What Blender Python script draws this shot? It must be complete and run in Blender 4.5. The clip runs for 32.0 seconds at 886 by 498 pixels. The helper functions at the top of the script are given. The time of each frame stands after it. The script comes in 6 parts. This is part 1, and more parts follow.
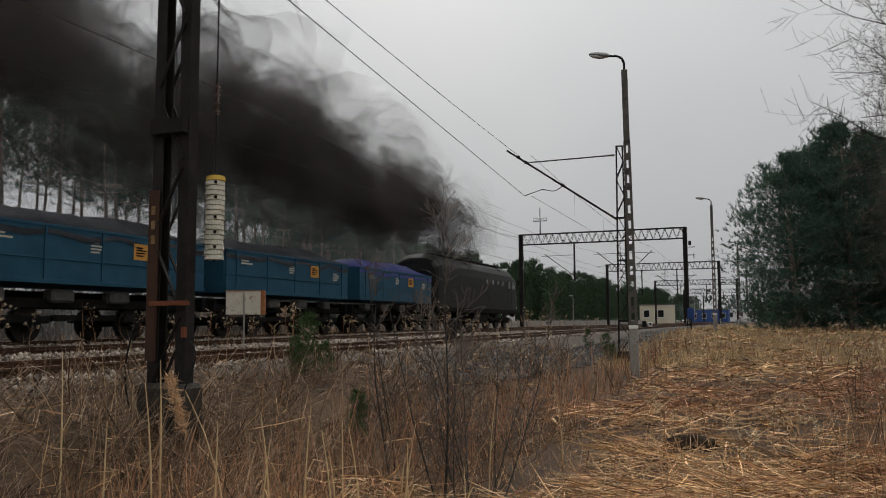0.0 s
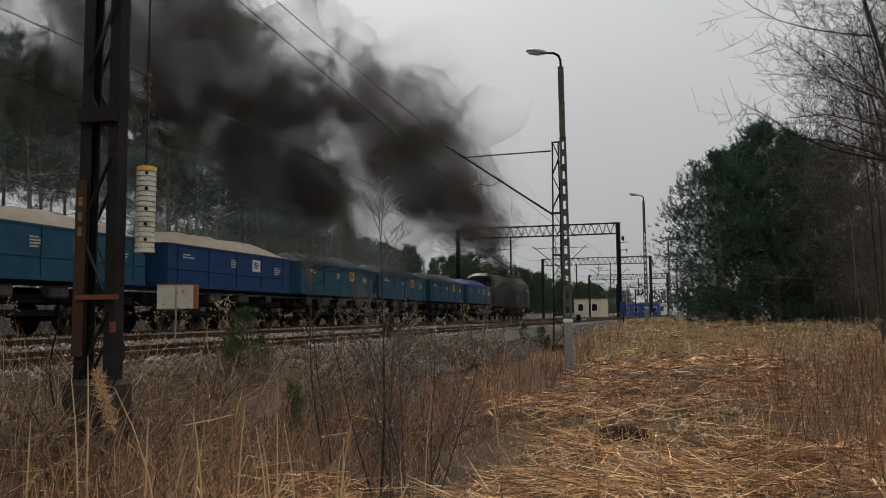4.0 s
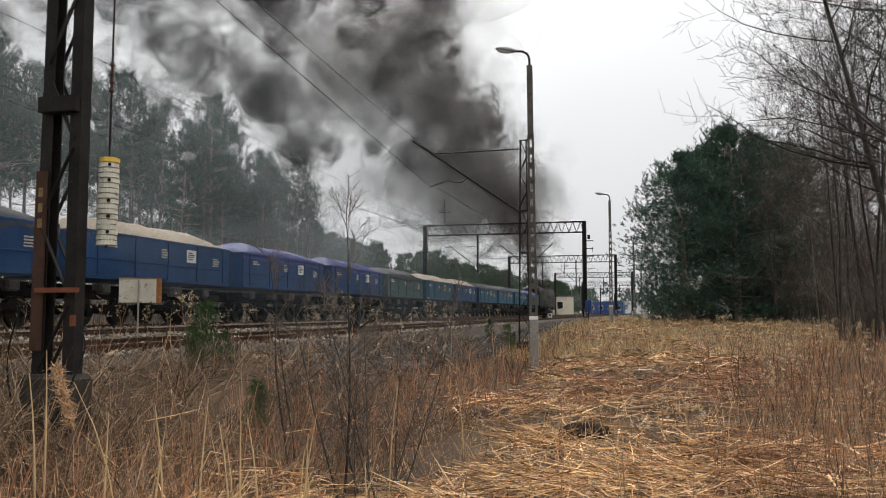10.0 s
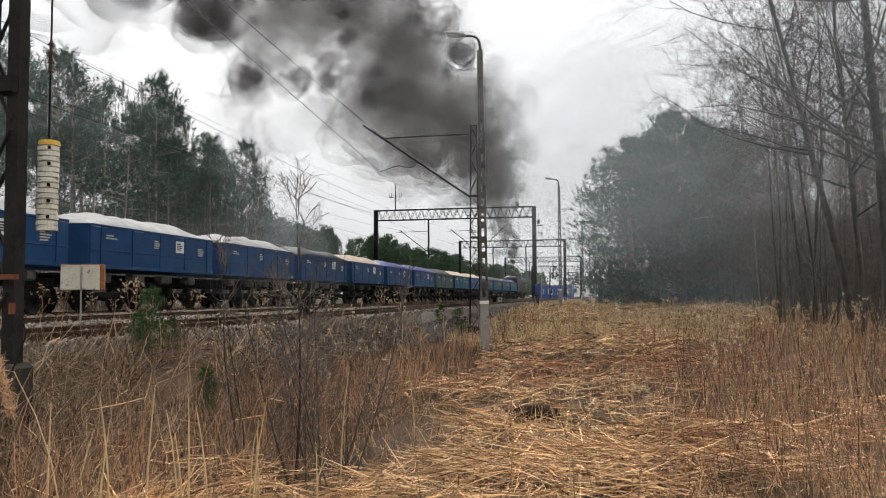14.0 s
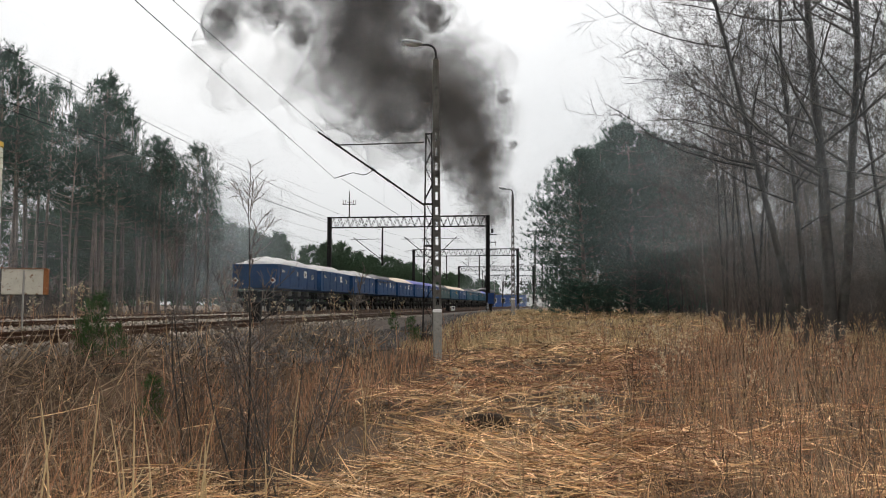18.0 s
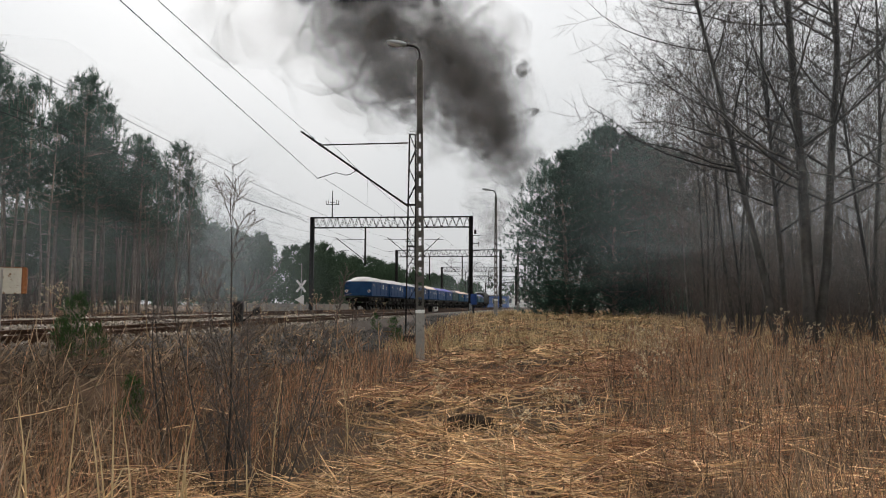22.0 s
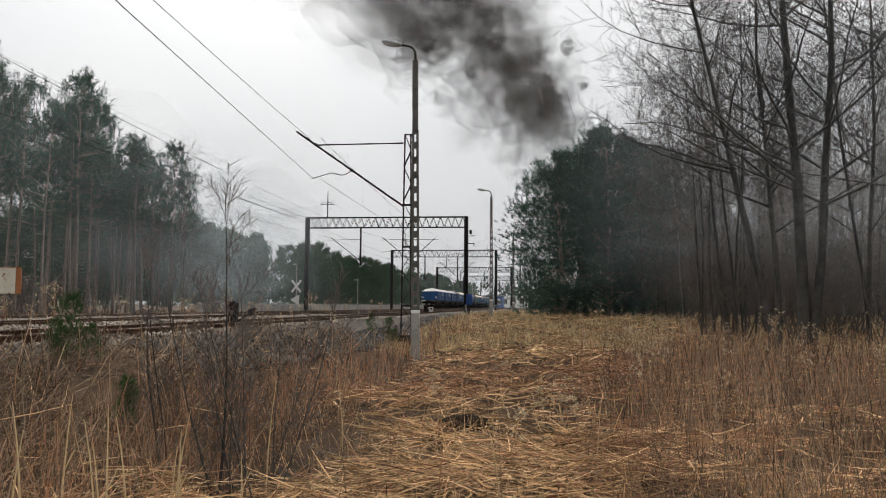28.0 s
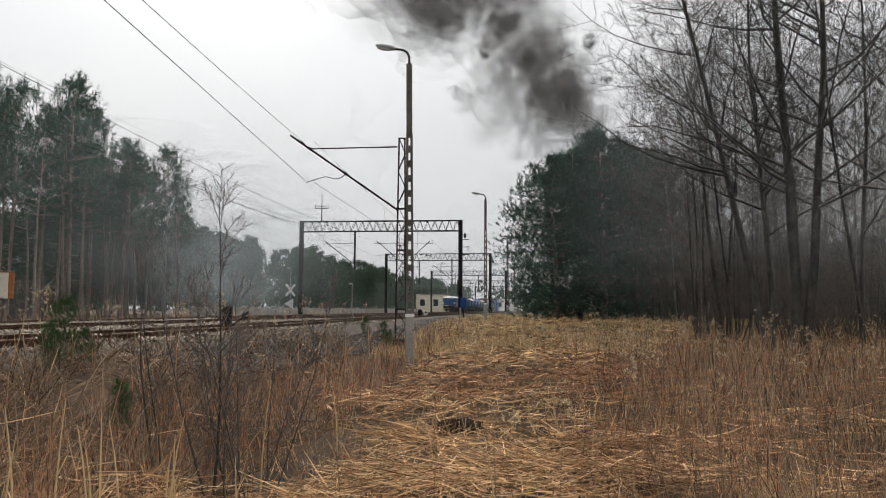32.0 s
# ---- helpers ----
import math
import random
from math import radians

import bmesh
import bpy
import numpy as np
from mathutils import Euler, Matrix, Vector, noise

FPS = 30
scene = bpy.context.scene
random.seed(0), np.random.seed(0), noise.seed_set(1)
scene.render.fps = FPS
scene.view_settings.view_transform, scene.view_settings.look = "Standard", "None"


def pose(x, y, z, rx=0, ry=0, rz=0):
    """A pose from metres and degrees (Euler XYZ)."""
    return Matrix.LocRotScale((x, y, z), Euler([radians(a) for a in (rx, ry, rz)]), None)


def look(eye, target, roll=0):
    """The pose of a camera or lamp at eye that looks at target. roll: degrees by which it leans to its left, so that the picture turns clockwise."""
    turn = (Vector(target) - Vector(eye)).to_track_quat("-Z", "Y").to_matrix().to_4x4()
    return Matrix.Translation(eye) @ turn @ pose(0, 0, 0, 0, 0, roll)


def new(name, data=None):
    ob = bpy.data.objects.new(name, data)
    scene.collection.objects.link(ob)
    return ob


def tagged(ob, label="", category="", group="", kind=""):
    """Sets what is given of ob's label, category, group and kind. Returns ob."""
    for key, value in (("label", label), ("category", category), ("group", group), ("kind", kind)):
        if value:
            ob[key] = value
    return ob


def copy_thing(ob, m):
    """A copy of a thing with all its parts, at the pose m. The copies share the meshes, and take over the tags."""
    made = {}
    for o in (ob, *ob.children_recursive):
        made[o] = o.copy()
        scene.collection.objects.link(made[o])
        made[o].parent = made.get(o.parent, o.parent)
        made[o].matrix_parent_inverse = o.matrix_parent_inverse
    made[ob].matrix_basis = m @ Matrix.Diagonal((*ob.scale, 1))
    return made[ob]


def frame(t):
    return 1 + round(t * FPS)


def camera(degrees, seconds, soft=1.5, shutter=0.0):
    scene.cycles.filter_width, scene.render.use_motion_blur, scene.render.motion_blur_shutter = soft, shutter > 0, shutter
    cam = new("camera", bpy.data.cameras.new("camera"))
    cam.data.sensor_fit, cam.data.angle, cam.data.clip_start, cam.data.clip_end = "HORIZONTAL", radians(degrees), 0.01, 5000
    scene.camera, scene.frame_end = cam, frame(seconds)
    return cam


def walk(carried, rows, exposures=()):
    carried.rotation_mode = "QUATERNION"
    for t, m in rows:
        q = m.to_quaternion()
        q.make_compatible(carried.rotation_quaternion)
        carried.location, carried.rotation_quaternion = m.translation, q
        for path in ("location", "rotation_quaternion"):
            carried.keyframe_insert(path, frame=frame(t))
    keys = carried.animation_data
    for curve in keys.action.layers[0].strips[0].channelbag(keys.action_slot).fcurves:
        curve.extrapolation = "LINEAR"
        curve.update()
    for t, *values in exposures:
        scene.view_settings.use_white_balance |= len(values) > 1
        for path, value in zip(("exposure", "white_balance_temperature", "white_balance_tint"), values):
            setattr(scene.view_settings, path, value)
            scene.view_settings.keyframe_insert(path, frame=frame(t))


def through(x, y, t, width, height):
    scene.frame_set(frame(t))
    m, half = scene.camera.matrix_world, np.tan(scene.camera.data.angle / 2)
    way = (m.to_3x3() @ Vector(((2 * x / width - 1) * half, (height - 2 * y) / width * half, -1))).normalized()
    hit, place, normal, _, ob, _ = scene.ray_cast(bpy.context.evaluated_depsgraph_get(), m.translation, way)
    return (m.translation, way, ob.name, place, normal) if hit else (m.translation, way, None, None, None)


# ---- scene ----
EYE = Vector((0.0, 0.0, 1.45))
cam = camera(58.0, 32.0, soft=1.05)


def aim(t, yaw, pitch, roll):
    """A row of the hand-held pan: heading to the right of +y, tilt and lean in degrees."""
    y, p = radians(yaw), radians(pitch)
    way = Vector((math.sin(y) * math.cos(p), math.cos(y) * math.cos(p), math.sin(p)))
    return t, look(EYE, EYE + way * 10, roll)


PATH = [
    aim(0, -14.80, 5.24, -0.34), aim(0.5, -14.53, 5.23, -0.32), aim(1, -14.01, 5.16, -0.29), aim(1.5, -13.14, 5.12, -0.28),
    aim(2, -12.58, 5.11, -0.22), aim(2.5, -11.67, 5.03, -0.26), aim(3, -10.83, 4.84, -0.36), aim(3.5, -10.54, 4.79, -0.42),
    aim(5.5, -9.66, 4.75, -0.43), aim(6, -9.65, 4.76, -0.43), aim(6.5, -9.62, 4.76, -0.42), aim(7, -9.50, 4.77, -0.43),
    aim(7.5, -9.30, 4.80, -0.41), aim(8, -9.24, 4.74, -0.42), aim(8.5, -8.69, 4.60, -0.13), aim(9, -8.35, 4.51, 0.07),
    aim(9.5, -8.29, 4.48, 0.03), aim(10, -7.94, 4.52, 0.05), aim(10.5, -6.74, 4.38, -0.02), aim(11, -5.63, 3.99, -0.17),
    aim(11.5, -4.79, 3.65, -0.35), aim(12, -4.48, 3.49, -0.35), aim(12.5, -4.47, 3.47, -0.36), aim(13, -4.44, 3.46, -0.37),
    aim(13.5, -4.42, 3.44, -0.38), aim(14, -4.41, 3.43, -0.33), aim(14.5, -4.37, 3.40, -0.32), aim(16.5, -3.69, 3.60, -0.30),
    aim(17, -3.22, 3.72, -0.27), aim(17.5, -2.63, 3.82, -0.18), aim(18, -1.09, 4.01, 0.13), aim(18.5, -0.07, 4.13, 0.38),
    aim(19, -0.00, 4.12, 0.35), aim(19.5, -0.00, 4.08, 0.30), aim(20, 0.01, 4.07, 0.33), aim(20.5, 0.02, 4.08, 0.32),
    aim(21, 0.05, 4.07, 0.33), aim(21.5, 0.07, 4.07, 0.32), aim(22, 0.13, 4.07, 0.33), aim(22.5, 0.14, 4.10, 0.33),
    aim(23, 0.15, 4.08, 0.36), aim(23.5, 0.19, 4.08, 0.37), aim(24, 0.21, 4.08, 0.36), aim(24.5, 0.21, 4.08, 0.29),
    aim(25, 0.27, 4.09, 0.35), aim(25.5, 0.28, 4.12, 0.34), aim(27.5, 0.41, 4.09, 0.37), aim(28, 0.46, 4.09, 0.36),
    aim(28.5, 0.48, 4.10, 0.31), aim(29, 0.52, 4.10, 0.35), aim(29.5, 0.52, 4.10, 0.35), aim(30, 0.57, 4.14, 0.27),
    aim(30.5, 0.59, 4.15, 0.31), aim(31, 0.65, 4.15, 0.31), aim(31.5, 0.73, 4.21, 0.29), aim(32, 0.87, 4.35, 0.21),
]
walk(cam, PATH, exposures=[(0, -0.58), (3, -0.62), (6, -0.55), (8, -0.32), (9, 0.0), (13, 0.28), (17, 0.24), (19, 0.12), (23, 0.0), (32, 0.0)])

# ---- world and light ----
world = bpy.data.worlds.new("overcast_sky")
scene.world = world
world.use_nodes = True
wn, wl = world.node_tree.nodes, world.node_tree.links
sky = wn.new("ShaderNodeTexSky")
sky.sky_type, sky.sun_disc = "NISHITA", False
sky.sun_elevation, sky.sun_rotation, sky.air_density, sky.dust_density = radians(40), radians(-15), 1.0, 4.0
grey = wn.new("ShaderNodeHueSaturation")
grey.inputs["Saturation"].default_value = 0.12
cloud = wn.new("ShaderNodeTexNoise")
cloud.inputs["Scale"].default_value, cloud.inputs["Detail"].default_value = 2.2, 5
cramp = wn.new("ShaderNodeValToRGB")
cramp.color_ramp.elements[0].position, cramp.color_ramp.elements[0].color = 0.3, (6.6, 6.75, 6.9, 1)
cramp.color_ramp.elements[1].position, cramp.color_ramp.elements[1].color = 0.7, (7.6, 7.6, 7.6, 1)
cmix = wn.new("ShaderNodeMix")
cmix.data_type = "RGBA"
cmix.inputs["Factor"].default_value = 0.92
back = wn["Background"]
back.inputs["Strength"].default_value = 0.095
wl.new(sky.outputs[0], grey.inputs["Color"])
wl.new(cloud.outputs["Fac"], cramp.inputs["Fac"])
wl.new(grey.outputs[0], cmix.inputs["A"])
wl.new(cramp.outputs["Color"], cmix.inputs["B"])
dome = wn.new("ShaderNodeTexCoord")
rise = wn.new("ShaderNodeSeparateXYZ")
lift_ = wn.new("ShaderNodeMapRange")
for k_, v_ in (("From Min", 0.05), ("From Max", 1.0), ("To Min", 0.92), ("To Max", 2.1)):
    lift_.inputs[k_].default_value = v_
wl.new(dome.outputs["Generated"], rise.inputs[0])
wl.new(rise.outputs["Z"], lift_.inputs["Value"])
bright = wn.new("ShaderNodeVectorMath")
bright.operation = "SCALE"
wl.new(cmix.outputs["Result"], bright.inputs[0])
wl.new(lift_.outputs["Result"], bright.inputs["Scale"])
wl.new(bright.outputs[0], back.inputs["Color"])
sun = new("sun", bpy.data.lights.new("sun", "SUN"))
sun.data.energy, sun.data.angle, sun.data.color = 3.6, radians(10), (1.0, 0.97, 0.93)
sun.matrix_world = look((-24, 88, 78), (0, 0, 0))

# ---- plan: along the track (a) and to its left (p) ----
TURN = radians(6.0)
RAIL = 1.0
TRACKS = (7.9, 12.8, 17.7)


def bend(a):
    """How far the tracks have swung to the right at a."""
    if a < 60:
        return 0.0
    return 0.035 * (a - 60) ** 2 / 60 if a < 90 else 0.525 + 0.035 * (a - 90)


def spot(a, p):
    """The place in x, y of a point a along and p left of the straight line."""
    return a * math.sin(TURN) - p * math.cos(TURN), a * math.cos(TURN) + p * math.sin(TURN)


def on_track(a, p):
    return spot(a, p - bend(a))


def heading(a):
    """The turn about z of things that stand along the track."""
    slope = (bend(a + 0.5) - bend(a - 0.5))
    return -6.0 - math.degrees(math.atan(slope))


def bearing(azimuth, r):
    return r * math.sin(radians(azimuth)), r * math.cos(radians(azimuth))


def along_left(x, y):
    return x * math.sin(TURN) + y * math.cos(TURN), -x * math.cos(TURN) + y * math.sin(TURN)


def smooth(e0, e1, v):
    v = np.clip((v - e0) / (e1 - e0), 0, 1)
    return v * v * (3 - 2 * v)


def ground_z(x, y):
    """Height of the ground: field, ditch, railway bank and the rough land beyond it."""
    x, y = np.asarray(x, float), np.asarray(y, float)
    a = x * math.sin(TURN) + y * math.cos(TURN)
    p = -x * math.cos(TURN) + y * math.sin(TURN)
    a2 = np.maximum(a, 0)
    swing = np.where(a2 < 60, 0, np.where(a2 < 90, 0.035 * (a2 - 60) ** 2 / 60, 0.525 + 0.035 * (a2 - 90)))
    q = p + swing
    field = 0.67 * smooth(24, 58, a) + 0.05 * np.sin(x * 0.9 + 1.3) * np.cos(y * 0.7) + 0.03 * np.sin(x * 2.3 + y * 1.7)
    toe = 2.9 + 0.055 * np.clip(a - 6, 0, 26)
    bank = smooth(0, 1, (q - toe) / 2.9)
    ditch = -0.28 * np.exp(-((q - toe + 0.5) / 0.9) ** 2) * smooth(3, 7, a) * (1 - smooth(20, 40, a))
    top = RAIL - 0.22
    z = field * (1 - bank) + top * bank + ditch
    z = z - 0.35 * smooth(20.3, 23.5, q)
    return z


# ---- materials ----
def socket(tree, kind, **values):
    n = tree.nodes.new(kind)
    for k, v in values.items():
        n.inputs[k.replace("_", " ")].default_value = v
    return n


def mat(name, c1, c2, scale=3.0, rough=0.8, metal=0.0, bump=0.3, fine=40.0, vary="", amount=0.35, spec=0.12, worn=None, wear=0.6):
    """A surface of two mixed colours at two scales, with fine relief. vary: 'island' or 'object' for a random shade per
    piece.
    worn: a third colour, for wear and for the dark tarpaulin's painted sheen, that shows in patches above the threshold
    wear."""
    m = bpy.data.materials.new(name)
    m.use_nodes = True
    t = m.node_tree
    b = t.nodes["Principled BSDF"]
    b.inputs["Roughness"].default_value, b.inputs["Metallic"].default_value = rough, metal
    b.inputs["Specular IOR Level"].default_value = spec
    co = t.nodes.new("ShaderNodeTexCoord")
    n1 = socket(t, "ShaderNodeTexNoise", Scale=scale, Detail=6.0, Roughness=0.6)
    n2 = socket(t, "ShaderNodeTexNoise", Scale=fine, Detail=4.0, Roughness=0.7)
    for n in (n1, n2):
        t.links.new(co.outputs["Object"], n.inputs["Vector"])
    add = t.nodes.new("ShaderNodeMath")
    add.operation = "MULTIPLY_ADD"
    add.inputs[1].default_value, add.inputs[2].default_value = 0.5, 0.0
    t.links.new(n2.outputs["Fac"], add.inputs[0])
    summed = t.nodes.new("ShaderNodeMath")
    summed.operation = "ADD"
    t.links.new(n1.outputs["Fac"], summed.inputs[0])
    t.links.new(add.outputs[0], summed.inputs[1])
    ramp = t.nodes.new("ShaderNodeMapRange")
    ramp.inputs["From Min"].default_value, ramp.inputs["From Max"].default_value = 0.5, 1.0
    t.links.new(summed.outputs[0], ramp.inputs["Value"])
    mix = t.nodes.new("ShaderNodeMix")
    mix.data_type = "RGBA"
    mix.inputs["A"].default_value, mix.inputs["B"].default_value = (*c1, 1), (*c2, 1)
    t.links.new(ramp.outputs["Result"], mix.inputs["Factor"])
    colour = mix.outputs["Result"]
    if worn:
        n3 = socket(t, "ShaderNodeTexNoise", Scale=scale * 2.7, Detail=8.0, Roughness=0.7)
        t.links.new(co.outputs["Object"], n3.inputs["Vector"])
        step = t.nodes.new("ShaderNodeMapRange")
        step.inputs["From Min"].default_value, step.inputs["From Max"].default_value = wear - 0.03, wear + 0.05
        t.links.new(n3.outputs["Fac"], step.inputs["Value"])
        mw = t.nodes.new("ShaderNodeMix")
        mw.data_type = "RGBA"
        mw.inputs["B"].default_value = (*worn, 1)
        t.links.new(step.outputs["Result"], mw.inputs["Factor"])
        t.links.new(colour, mw.inputs["A"])
        colour = mw.outputs["Result"]
    if vary:
        src = t.nodes.new("ShaderNodeNewGeometry" if vary == "island" else "ShaderNodeObjectInfo")
        out = src.outputs["Random Per Island" if vary == "island" else "Random"]
        rng = t.nodes.new("ShaderNodeMapRange")
        rng.inputs["To Min"].default_value, rng.inputs["To Max"].default_value = 1 - amount, 1 + amount
        t.links.new(out, rng.inputs["Value"])
        hv = t.nodes.new("ShaderNodeHueSaturation")
        t.links.new(rng.outputs["Result"], hv.inputs["Value"])
        t.links.new(colour, hv.inputs["Color"])
        colour = hv.outputs["Color"]
    t.links.new(colour, b.inputs["Base Color"])
    if bump:
        bm_ = socket(t, "ShaderNodeBump", Strength=bump, Distance=0.02)
        t.links.new(n2.outputs["Fac"], bm_.inputs["Height"])
        t.links.new(bm_.outputs["Normal"], b.inputs["Normal"])
    return m


